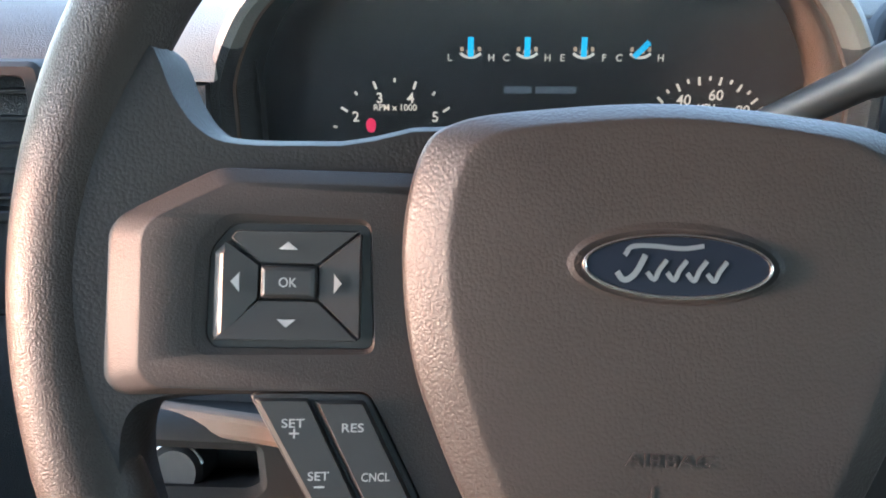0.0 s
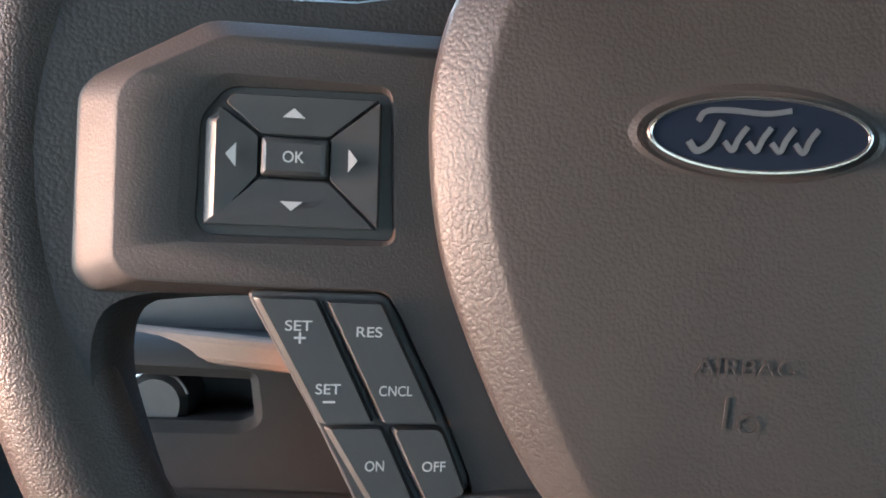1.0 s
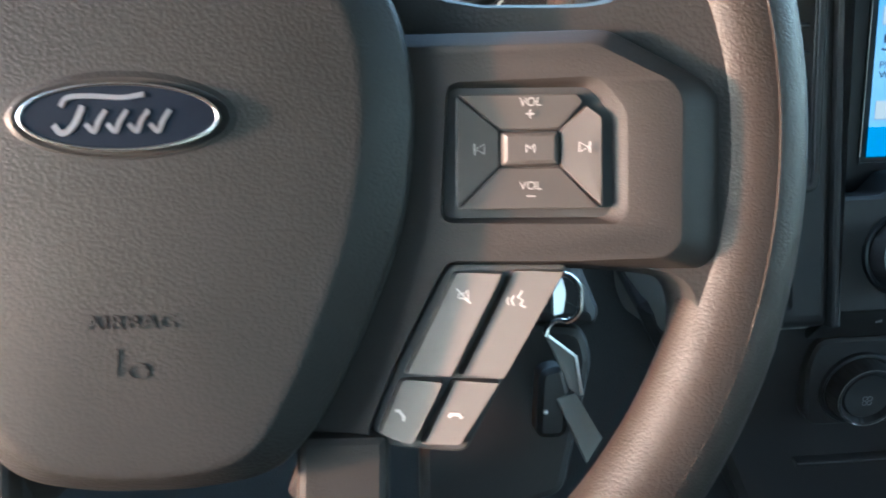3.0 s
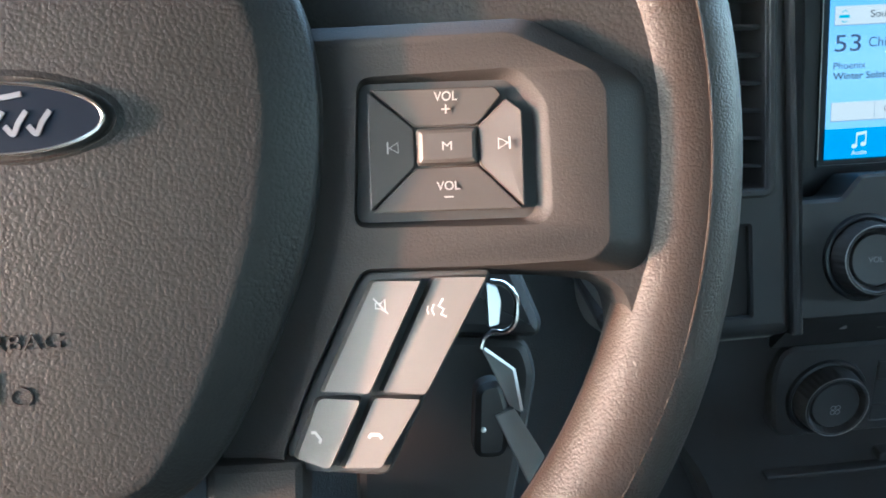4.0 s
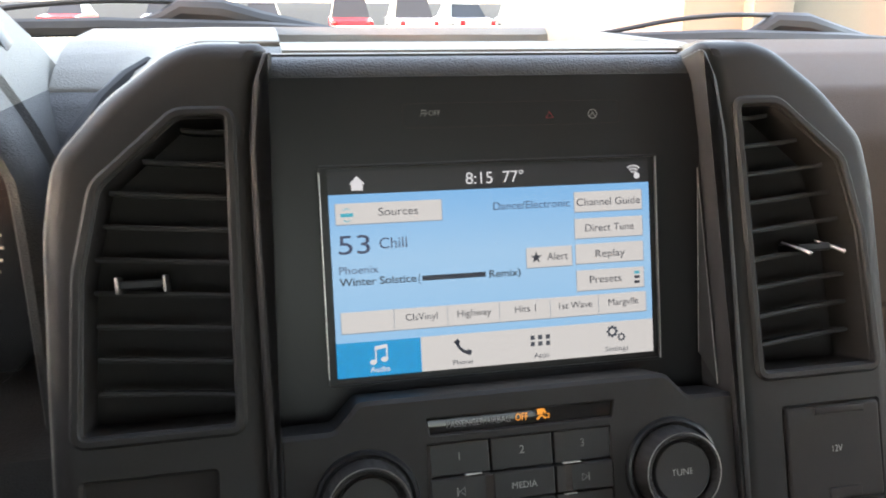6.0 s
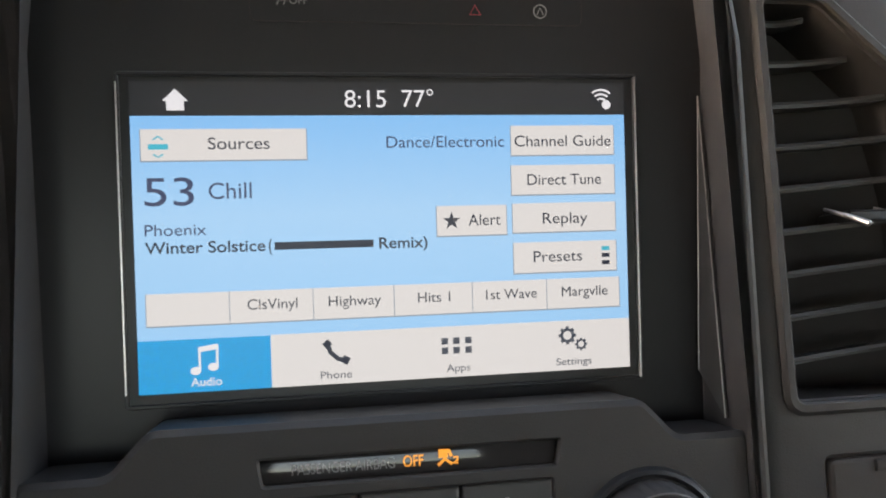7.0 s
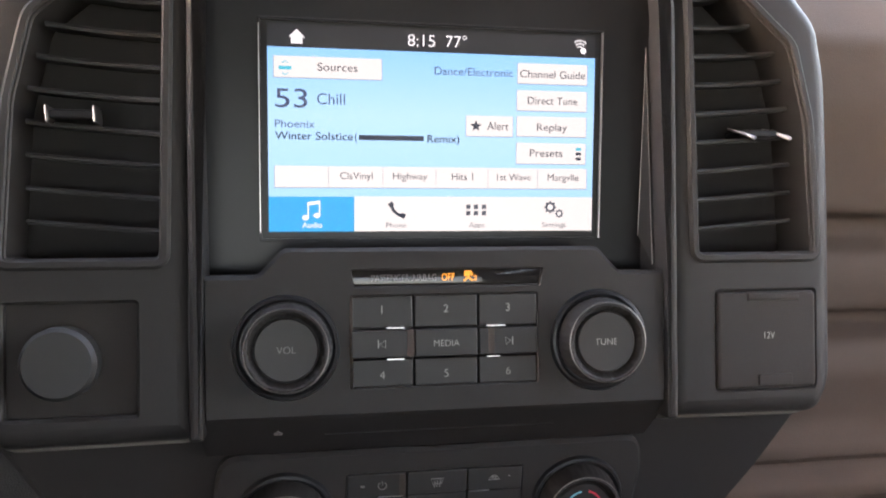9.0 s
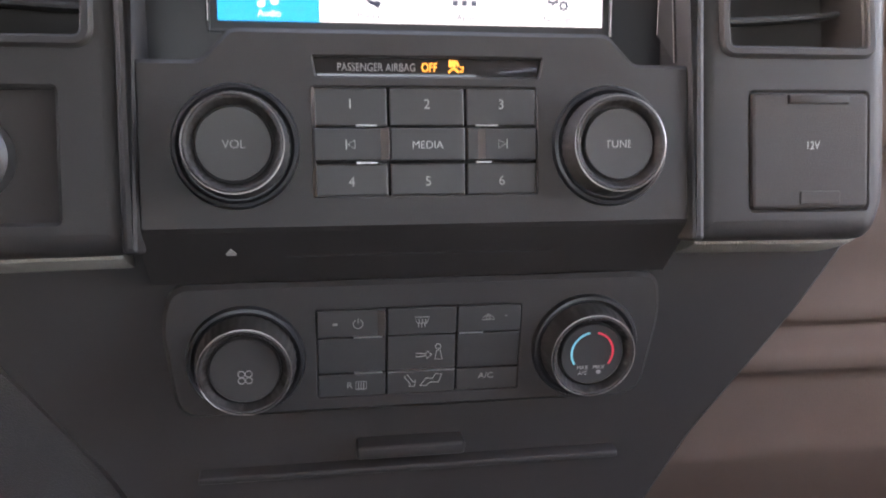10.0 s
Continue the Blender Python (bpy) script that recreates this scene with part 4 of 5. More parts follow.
part("warning_lamp", slab(ellipse(-0.121, -0.002, 0.0038, 0.0055, 16), 0.0001, 0.0004, 0), REDLAMP, cluster)

# ---- centre stack ----
stack = thing("centre_stack", "dark plastic centre stack round the touchscreen", "centre stack", FACE)
POD = rounded([(0.1195, -0.0095), (0.210, -0.0105), (0.2175, 0.008), (0.2178, 0.100), (0.2165, 0.172), (0.2115, 0.2035), (0.1880, 0.2310), (0.1605, 0.2530), (0.1470, 0.2580),
               (0.1160, 0.2580), (0.1115, 0.2530), (0.1170, 0.2420), (0.1205, 0.2150), (0.1200, 0.100)], 0.008, 5)
VENT = rounded([(0.1355, 0.0765), (0.2050, 0.0765), (0.2010, 0.150), (0.1920, 0.190), (0.1560, 0.222), (0.1330, 0.222)], 0.004, 4)
DOOR = rounded([(0.1455, 0.003), (0.2060, 0.003), (0.2060, 0.0585), (0.1455, 0.0585)], 0.003, 4)
for side in (-1, 1):
    f = (lambda o: o) if side > 0 else mirrored
    part("pod", plate(f(POD), [f(VENT), f(DOOR)], -0.060, 0.0, 0.0100, 0.0015), PLASTIC, stack, "dark plastic vent pod")
    post = rounded([(0.1165, -0.0090), (0.1235, -0.0090), (0.1238, 0.090), (0.1240, 0.205), (0.1205, 0.236), (0.1150, 0.2510), (0.1105, 0.2515), (0.1150, 0.2380), (0.1185, 0.205), (0.1168, 0.090)], 0.0025, 4)
    part("post", slab(f(post), -0.04, 0.0030, 0.0025), PLASTIC, stack)
    def wrap(d):
        return f([(max(u, 0.1262), v) for u, v in inset(POD, -d)])
    part("pod_cap", loops([(wrap(-0.0015), -0.0125), (wrap(0.0015), -0.0135), (wrap(0.0040), -0.020), (wrap(0.0075), -0.038), (wrap(0.0090), -0.075), (wrap(0.0090), -0.15)], close=False), DASHTOP, stack, "pale dash vinyl wrapped over the pod")
    part("vent_back", slab(f(inset(VENT, -0.003)), -0.040, -0.031, 0), VOID, stack)
    part("door_back", slab(f(DOOR), -0.03, -0.012, 0), HOLE, stack)

# brow above the screen; its lighter vinyl paints the sky light on the roll
ROLL = ((0.100, 0.1650, -0.060), (0.100, 0.1650, -0.0150), (0.101, 0.1642, -0.0105), (0.102, 0.1620, -0.0063), (0.103, 0.1588, -0.0033), (0.104, 0.1550, -0.0016), (0.105, 0.1512, -0.0012))
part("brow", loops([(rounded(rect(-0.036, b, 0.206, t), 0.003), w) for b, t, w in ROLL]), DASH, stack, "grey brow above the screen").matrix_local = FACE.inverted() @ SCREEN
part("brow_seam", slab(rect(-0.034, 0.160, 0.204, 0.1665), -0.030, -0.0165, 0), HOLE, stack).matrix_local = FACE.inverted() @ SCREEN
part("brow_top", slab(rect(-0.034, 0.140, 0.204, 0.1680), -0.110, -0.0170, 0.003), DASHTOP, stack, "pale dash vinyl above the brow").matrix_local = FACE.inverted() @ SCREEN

# lower control plate
CTRL = [(-0.118, -0.001), (0.118, -0.001), (0.118, 0.069), (0.092, 0.069), (0.080, 0.082), (-0.080, 0.082), (-0.092, 0.069), (-0.118, 0.069)]
part("control_plate", plate(rounded(CTRL, 0.003, 3), [rounded(rect(-0.0485, 0.0125, 0.0478, 0.0590), 0.002, 3), rounded([(-0.0465, 0.062), (0.049, 0.062), (0.051, 0.0715), (-0.048, 0.0715)], 0.0015, 3)], -0.05, 0.0, 0.002, 0.0008), PLASTIC, stack)
part("control_back", slab(rect(-0.05, 0.010, 0.05, 0.061), -0.02, -0.008, 0), HOLE, stack)
slot = part("airbag_indicator", slab(rect(-0.049, 0.0615, 0.052, 0.0725), -0.006, -0.0025, 0.0005), CLEARGLOSS, stack, "gloss black passenger airbag indicator")
lettering("PASSENGER AIRBAG", -0.0370, 0.0652, 0.0325, 0.0033, -0.0024, DIM, slot)
lettering("OFF", -0.0018, 0.0652, 0.0066, 0.0036, -0.0024, AMBER, slot, bold=0.01)
part("airbag_lamp", join(slab(rect(0.0098, 0.0672, 0.0128, 0.0700), -0.0024, -0.0022, 0), stroke([(0.0095, 0.0648), (0.0118, 0.0668), (0.0142, 0.0650)], 0.0010, -0.0024),
                         stroke([(0.0130, 0.0698), (0.0140, 0.0675)], 0.0010, -0.0024), stroke([(0.0146, 0.0672), (0.0160, 0.0672), (0.0160, 0.0662), (0.0146, 0.0652), (0.0161, 0.0652)], 0.0006, -0.0024)), AMBER, slot)

# radio keys
XS, VS = (-0.0480, -0.0165, 0.0162, 0.0473), (0.0128, 0.0272, 0.0418, 0.0586)
for r in range(3):
    for c in range(3):
        x0, x1, y0, y1 = XS[c] + 0.0004, XS[c + 1] - 0.0004, VS[r] + 0.0004, VS[r + 1] - 0.0004
        k = part("button", slab(rounded(rect(x0, y0, x1, y1), 0.0008, 2), -0.010, 0.0010 if r == 1 else -0.0004, 0.0008), BTN_BLACK, stack)
        cx, cy = (x0 + x1) / 2, (y0 + y1) / 2
        h = 0.0011 if r == 1 else -0.0003
        if r != 1:
            lettering(str((4, 5, 6)[c] if r == 0 else (1, 2, 3)[c]), cx, cy - 0.0018 + (0.001 if r == 2 else -0.001), 0, 0.0040, h, PRINT, k, align="CENTER")
        elif c == 1:
            lettering("MEDIA", cx, cy - 0.0018, 0.0130, 0.0032, h, PRINT, k, align="CENTER")
        else:
            d = 1 if c == 2 else -1
            part("skip_mark", join(stroke([(cx - d * 0.0016, cy + 0.0018), (cx - d * 0.0016, cy - 0.0018), (cx + d * 0.0014, cy)], 0.0004, h, closed=True), stroke([(cx + d * 0.0020, cy + 0.0020), (cx + d * 0.0020, cy - 0.0020)], 0.0005, h)), PRINT, k)
# silver strips painted as glints in the gaps between the keys
for x0, y0, x1 in ((-0.0300, 0.0420, -0.0215), (-0.0300, 0.0266, -0.0215), (0.0205, 0.0420, 0.0300), (0.0205, 0.0266, 0.0270)):
    part("gap_glint", slab(rect(x0, y0, x1, y0 + 0.0006), -0.001, 0.0011, 0), SILVER, stack)


def knob(at, m, r, word, name, label):
    k = thing(name, label, "knob", m @ Matrix.Translation((at[0], at[1], 0)), "round knobs on the centre stack")
    part("skirt", lathe([(r * 1.14, -0.012), (r * 1.14, 0.0002), (r * 1.10, 0.0022), (r * 1.04, 0.0026), (r * 0.98, 0.0010)], 72), GLOSS, k)
    part("grip", lathe([(r * 0.95, -0.01), (r * 0.95, 0.0020), (r * 0.92, 0.0100), (r * 0.88, 0.0128), (r * 0.83, 0.0136), (r * 0.79, 0.0132), (r * 0.70, 0.0088), (0, 0.0088)], 144, wobble=r * 0.008, teeth=36), PLASTIC, k)
    part("ring", tube([(x, y, 0.0132) for x, y in ellipse(0, 0, r * 0.87, r * 0.87, 72)], 0.00030, 6, True), DULLCHROME, k, "thin chrome ring")
    part("cap", lathe([(r * 0.68, 0.0080), (r * 0.675, 0.0102), (r * 0.64, 0.0112), (r * 0.55, 0.0110), (0, 0.0105)], 64), BTN_BLACK, k)
    if word:
        lettering(word, 0, -0.0016, 0, 0.0033, 0.0106, PRINT if word == "TUNE" else DIM, k, align="CENTER")
    return k


def ramp(u0, u1, v0, v1, h, rise, parent):
    """A key's end that rises towards the right."""
    bm = bmesh.new()
    lo = [bm.verts.new((u, v, h - 0.0006)) for u, v in ((u0, v0), (u1, v0), (u1, v1), (u0, v1))]
    hi = [bm.verts.new((u, v, h + q)) for u, v, q in ((u0, v0, 0.0001), (u1 - 0.0004, v0, rise), (u1 - 0.0004, v1, rise), (u0, v1, 0.0001))]
    for i in range(4):
        bm.faces.new((lo[i], lo[(i + 1) % 4], hi[(i + 1) % 4], hi[i]))
    bm.faces.new(hi)
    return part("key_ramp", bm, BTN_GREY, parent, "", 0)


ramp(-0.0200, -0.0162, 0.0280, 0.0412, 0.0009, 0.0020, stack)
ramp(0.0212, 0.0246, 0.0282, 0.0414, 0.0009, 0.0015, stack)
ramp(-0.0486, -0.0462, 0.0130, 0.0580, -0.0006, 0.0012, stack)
knob((-0.0785, 0.034), FACE, 0.0225, "VOL", "volume_knob", "black volume knob with thin chrome ring")
knob((0.0800, 0.0335), FACE, 0.0230, "TUNE", "tuning_knob", "black tuning knob with thin chrome ring")

# the disc slot below the radio keys
part("slot_panel", extrude_x([(0.4765, -0.2335), (0.4975, -0.2650), (0.53, -0.2650), (0.53, -0.2335)], 0.388, 0.626), PLASTIC, stack).matrix_local = FACE.inverted()
part("disc_slot", extrude_x([(0.4858, -0.2485), (0.4864, -0.2494), (0.4910, -0.2480), (0.4900, -0.2470)], 0.447, 0.567), HOLE, stack).matrix_local = FACE.inverted()
SLOPE = basis((0.507, 0.4845, -0.2455), (1, 0, 0), (0, -0.555, 0.832), (0, -0.832, -0.555))
part("eject_mark", join(slab([(-0.0852, -0.0005), (-0.0808, -0.0005), (-0.0830, 0.0030)], 0.0, 0.0004, 0), slab(rect(-0.0850, -0.0018, -0.0810, -0.0011), 0.0, 0.0004, 0)), PRINT, stack).matrix_local = FACE.inverted() @ SLOPE

# ---- lower stack and climate controls ----
low = thing("lower_stack", "dark lower console tapering towards the floor", "console")
LOW = rounded([(0.275, -0.236), (0.739, -0.236), (0.708, -0.296), (0.662, -0.368), (0.620, -0.46), (0.394, -0.46), (0.352, -0.368), (0.306, -0.296)], 0.01)
bm = bmesh.new()
rows = [[bm.verts.new((x, y - 0.02 * (z + 0.3), z)) for x, z in LOW] for y in (0.70, 0.508)] + [[bm.verts.new((x, 0.502 - 0.02 * (z + 0.3), z)) for x, z in inset(LOW, 0.006)]]
for a, b in zip(rows, rows[1:]):
    for i in range(len(a)):
        bm.faces.new((a[i], a[(i + 1) % len(a)], b[(i + 1) % len(a)], b[i]))
bm.faces.new(rows[-1])
part("housing", bm, PLASTIC, low)
climate = thing("climate_panel", "black climate control panel with buttons", "control panel", CLIMATE)
part("fascia", plate(rounded([(-0.112, -0.045), (0.112, -0.045), (0.119, 0.0), (0.116, 0.020), (-0.112, 0.020), (-0.117, 0.0)], 0.012, 5), [rounded(rect(-0.0487, -0.0378, 0.0487, 0.0072), 0.002, 3)], -0.02, 0.0, 0.002), PLASTIC, climate)
part("back", slab(rect(-0.05, -0.039, 0.05, 0.009), -0.014, -0.008, 0), HOLE, climate)
CX, CV = (-0.0483, -0.0160, 0.0172, 0.0483), (-0.0374, -0.0255, -0.0072, 0.0068)
KEYB = {}
for r in range(3):
    for c in range(3):
        k = KEYB[r, c] = part("button", slab(rounded(rect(CX[c] + 0.0003, CV[r] + 0.0003, CX[c + 1] - 0.0003, CV[r + 1] - 0.0003), 0.0008, 2), -0.009, 0.0008 if r == 2 else 0.0, 0.0007), BTN_BLACK, climate)
part("power_mark", join(stroke([(-0.0292 + 0.0022 * math.cos(radians(a)), -0.0003 + 0.0022 * math.sin(radians(a))) for a in range(120, 425, 15)], 0.0004, 0.0009), stroke([(-0.0292, 0.0), (-0.0292, 0.0026)], 0.0004, 0.0009)), PRINT, KEYB[2, 0])
part("lamp", slab(rect(-0.0408, -0.0008, -0.0386, 0.0003), 0.0008, 0.0010, 0), PRINT, KEYB[2, 0])
part("defrost_mark", join(stroke([(-0.003, 0.0020), (0.004, 0.0020), (0.0028, -0.0010), (-0.0018, -0.0010)], 0.0004, 0.0009, closed=True), *[stroke([(x, 0.001), (x + 0.0003, -0.0005), (x - 0.0002, -0.0018), (x, -0.0030)], 0.0004, 0.0009) for x in (-0.0010, 0.0005, 0.0020)]), PRINT, KEYB[2, 1])
part("recirculate_mark", join(stroke([(0.0290, -0.0006), (0.0300, 0.0010), (0.0320, 0.0022), (0.0340, 0.0010), (0.0352, -0.0006)], 0.0004, 0.0009, closed=True), stroke(ellipse(0.0320, 0.0004, 0.0009, 0.0009, 12), 0.0004, 0.0009, closed=True)), PRINT, KEYB[2, 2])
part("lamp", slab(rect(0.0400, 0.0008, 0.0412, 0.0013), 0.0008, 0.0010, 0), DIM, KEYB[2, 2])
part("face_vent_mark", join(stroke([(-0.002, -0.0165), (0.0030, -0.0170), (0.0030, -0.0155), (0.0055, -0.0175), (0.0030, -0.0195), (0.0030, -0.0180), (-0.002, -0.0185)], 0.0004, 0.0001, closed=True),
                            stroke(ellipse(0.0085, -0.0135, 0.0013, 0.0013, 12), 0.0004, 0.0001, closed=True), stroke([(0.0070, -0.0200), (0.0078, -0.0155), (0.0095, -0.0155), (0.0105, -0.0200)], 0.0004, 0.0001, closed=True)), PRINT, KEYB[1, 1])
part("foot_vent_mark", join(stroke([(-0.0075, -0.0285), (-0.0045, -0.0325), (-0.0055, -0.0335), (-0.0025, -0.0335), (-0.0022, -0.0305), (-0.0032, -0.0315), (-0.0060, -0.0275)], 0.0004, 0.0001, closed=True),
                            stroke([(0.0000, -0.0335), (0.0030, -0.0295), (0.0060, -0.0300), (0.0075, -0.0275), (0.0105, -0.0278), (0.0090, -0.0320), (0.0050, -0.0318), (0.0030, -0.0335)], 0.0004, 0.0001, closed=True)), PRINT, KEYB[0, 1])
lettering("A/C", 0.0320, -0.0312, 0.0075, 0.0030, 0.0001, PRINT, KEYB[0, 2], align="CENTER")
lettering("R", -0.0345, -0.0330, 0.0026, 0.0032, 0.0001, PRINT, KEYB[0, 0])
part("rear_defrost_mark", join(stroke(rect(-0.0305, -0.0335, -0.0255, -0.0298), 0.0004, 0.0001, closed=True), *[stroke([(x, -0.0305), (x, -0.0342)], 0.0004, 0.0001) for x in (-0.0292, -0.0280, -0.0268)]), PRINT, KEYB[0, 0])
# more silver strips standing in for glints along the key gaps
for x0, y0, x1, h in ((-0.0312, -0.0074, -0.0180, 0.0009), (-0.0312, -0.0257, -0.0180, 0.0004), (0.0185, -0.0074, 0.0300, 0.0006), (-0.0155, -0.0258, 0.0168, 0.0006)):
    part("gap_glint", slab(rect(x0, y0, x1, y0 + 0.0006), -0.001, h, 0), SILVER, climate)
ramp(-0.0202, -0.0164, -0.0066, 0.0062, 0.0007, 0.0018, climate)
fan = knob((-0.0800, -0.0165), CLIMATE, 0.0235, "", "fan_knob", "black fan speed knob with fan mark")
part("fan_mark", join(*[stroke([(x + 0.0019 * math.cos(t) * 0.8 + 0, y + 0.0019 * math.sin(t) * 0.8) for t in np.linspace(0, 2 * math.pi, 10, endpoint=False)], 0.0004, 0.0112, closed=True) for x, y in ((-0.0016, -0.0046), (0.0016, -0.0046), (-0.0016, -0.0014), (0.0016, -0.0014))]), DIM, fan)
temp = knob((0.0810, -0.0165), CLIMATE, 0.0235, "", "temperature_knob", "black temperature knob with blue and red arcs")
part("cold_arc", stroke([(0.0102 * math.cos(radians(a)), 0.001 + 0.0102 * math.sin(radians(a))) for a in range(100, 216, 6)], 0.0010, 0.0112), COLD, temp)
part("hot_arc", stroke([(0.0102 * math.cos(radians(a)), 0.001 + 0.0102 * math.sin(radians(a))) for a in range(-36, 82, 6)], 0.0010, 0.0112), HOT, temp)
for x, t2 in ((-0.0042, "A/C"), (0.0038, "")):
    lettering("MAX", x, -0.0075, 0.0056, 0.0020, 0.0112, PRINT, temp, align="CENTER")
    if t2:
        lettering(t2, x, -0.0103, 0.0046, 0.0020, 0.0112, PRINT, temp, align="CENTER")
part("defrost_dot", slab(ellipse(0.0038, -0.0092, 0.0012, 0.0010, 12), 0.0108, 0.0114, 0), DIM, temp)
part("lip", join(box(0.477, 0.4935, -0.3625, 0.532, 0.510, -0.3545, 0.0025), box(0.40, 0.4955, -0.3720, 0.615, 0.510, -0.3680, 0.0015)), PLASTIC, low)

# ---- vents ----
for side in (-1, 1):
    vent = thing("air_vent", "black slatted air vent with chrome-tipped lever", "air vent", FACE, "dashboard air vents")
    f = (lambda o: o) if side > 0 else mirrored
    for i in range(10):
        v0 = 0.0915 + 0.0156 * i
        hi = 0.202 if v0 < 0.15 else (0.202 - (v0 - 0.15) * 0.25 if v0 < 0.19 else 0.190 - (v0 - 0.19) * 1.15)
        hi -= 0.005
        if hi < 0.147:
            continue
        u0, u1 = (0.1358, hi) if side > 0 else (-hi, -0.1358)
        bm = bmesh.new()
        rows = [[bm.verts.new((u, v0 + dv + 0.085 * (abs(u) - 0.165), w - 0.003 * (1 - ((u - (u0 + u1) / 2) / ((u1 - u0) / 2)) ** 2) - 0.06 * (abs(u) - 0.1358))) for dv, w in ((0.0, -0.006), (0.0012, -0.0054), (0.0024, -0.006), (0.0018, -0.017), (0.0006, -0.017))] for u in np.linspace(u0, u1, 9)]
        for a, b in zip(rows, rows[1:]):
            for j in range(5):
                bm.faces.new((a[j], a[(j + 1) % 5], b[(j + 1) % 5], b[j]))
        part("slat", bm, HOLE, vent)
    part("surround", plate(f([(x, y) for x, y in inset(VENT, -0.004)]), [f(VENT)], -0.004, 0.0022, 0.0015, 0.0008), PLASTIC, vent)
    tx, tv = 0.1755 * side, 0.1425 if side > 0 else 0.1450
    lever = part("lever", slab(rounded(rect(tx - 0.0100, tv - 0.0022, tx + 0.0100, tv + 0.0022), 0.0015, 3), -0.022, -0.0030, 0.001), GLOSS, vent)
    for d in (-1, 1):
        lean = 0.0036 if side > 0 else 0.0003
        x = tx + d * 0.0104
        if side > 0:
            part("tip", tube([(x - 0.0038, tv + 0.0036, -0.012), (x + 0.0010, tv - 0.0006, -0.003), (x + 0.0042, tv - 0.0034, 0.0015), (x + 0.0046, tv - 0.0038, 0.0018)], [0.0006, 0.0010, 0.0013, 0.0008], 10), DULLCHROME, lever, "chrome tip")
            continue
        part("tip", slab(rounded([(x + lean - 0.0008, tv - 0.0040), (x + lean + 0.0008, tv - 0.0040), (x - lean + 0.0008, tv + 0.0040), (x - lean - 0.0008, tv + 0.0040)], 0.0008, 3), -0.014, -0.0012, 0.0008), DULLCHROME, lever, "chrome tip")

side_vent = thing("air_vent", "black slatted air vent at the dash end", "air vent", tilted(-0.305, 0.578, -0.085, 6), "dashboard air vents")
part("surround", plate(rounded(rect(-0.046, -0.055, 0.044, 0.048), 0.008), [rounded(rect(-0.038, -0.047, 0.034, 0.040), 0.006)], -0.02, 0.004, 0.003, 0.001), PLASTIC, side_vent)
part("back", slab(rect(-0.040, -0.050, 0.036, 0.042), -0.020, -0.014, 0), HOLE, side_vent)
for i in range(5):
    part("slat", box(-0.038, -0.040 + 0.017 * i, -0.014, 0.034, -0.037 + 0.017 * i, 0.0, 0.001), PLASTIC, side_vent)

outlet = thing("power_outlet_cover", "dark hinged power outlet cover marked 12V", "outlet cover", FACE)
part("lid", slab(rounded(rect(0.1468, 0.0045, 0.2047, 0.0570), 0.003, 4), -0.008, 0.0012, 0.0016), BEZEL, outlet)
part("hinge_lip", slab(rect(0.1640, 0.0520, 0.1940, 0.0560), 0.0, 0.0026, 0.0008), BEZEL, outlet)
part("finger_notch", slab(rounded(rect(0.1700, 0.0065, 0.1900, 0.0125), 0.001, 2), 0.0010, 0.0020, 0.0005), BEZEL, outlet)
lettering("12V", 0.1768, 0.0315, 0.0062, 0.0036, 0.0013, PRINT, outlet, align="CENTER")

switch = thing("drive_selector", "round black selector knob in a square recess", "selector knob", FACE)
part("base", slab(rounded(rect(-0.2055, 0.0035, -0.1460, 0.0580), 0.003, 4), -0.009, -0.005, 0.001), BEZEL, switch)
part("dial", lathe([(0.0170, -0.006), (0.0168, 0.004), (0.0150, 0.0065), (0, 0.0065)], 40, at=(-0.180, 0.030, 0)), BTN_BLACK, switch)

# ---- touchscreen ----
display = thing("touchscreen", "lit touchscreen showing a satellite radio page", "touchscreen", SCREEN)
part("bezel", slab(rounded([(-0.034, -0.030), (0.206, -0.030), (0.206, 0.1525), (-0.034, 0.1525)], 0.002), -0.02, -0.0010, 0.0004), GLOSS, display, "gloss black screen surround")
part("trim", plate(rounded(rect(-0.0048, -0.0050, 0.1795, 0.1085), 0.002), [rect(-0.0036, -0.0038, 0.1783, 0.1073)], -0.002, 0.0002, 0.0003, 0.0002), GLOSS, display)
part("edge_strip", slab(rect(0.1778, -0.0040, 0.1786, 0.1075), -0.001, 0.0006, 0), SILVER, display, "thin bright edge")
part("edge_strip", slab(rect(-0.0044, 0.0, -0.0040, 0.1050), -0.001, 0.0005, 0), SILVER, display, "thin bright edge")


def glow(name, colour, power=1.0):
    return material(name, (0.02, 0.02, 0.02), 0.35, mottle=0, emit=colour, power=power, spec=0.3)


def sky_glow():
    m = glow("screen_blue", (0.5, 0.75, 0.95))
    nt = m.node_tree
    tc = nt.nodes.new("ShaderNodeTexCoord")
    sep = nt.nodes.new("ShaderNodeSeparateXYZ")
    ramp = nt.nodes.new("ShaderNodeValToRGB")
    ramp.color_ramp.elements[0].color = (0.35, 0.66, 0.94, 1)
    ramp.color_ramp.elements[1].color = (0.25, 0.58, 0.94, 1)
    e = ramp.color_ramp.elements.new(0.55)
    e.color = (0.41, 0.70, 0.95, 1)
    nt.links.new(tc.outputs["Generated"], sep.inputs[0])
    nt.links.new(sep.outputs["Y"], ramp.inputs[0])
    nt.links.new(ramp.outputs[0], nt.nodes["Principled BSDF"].inputs["Emission Color"])
    return m


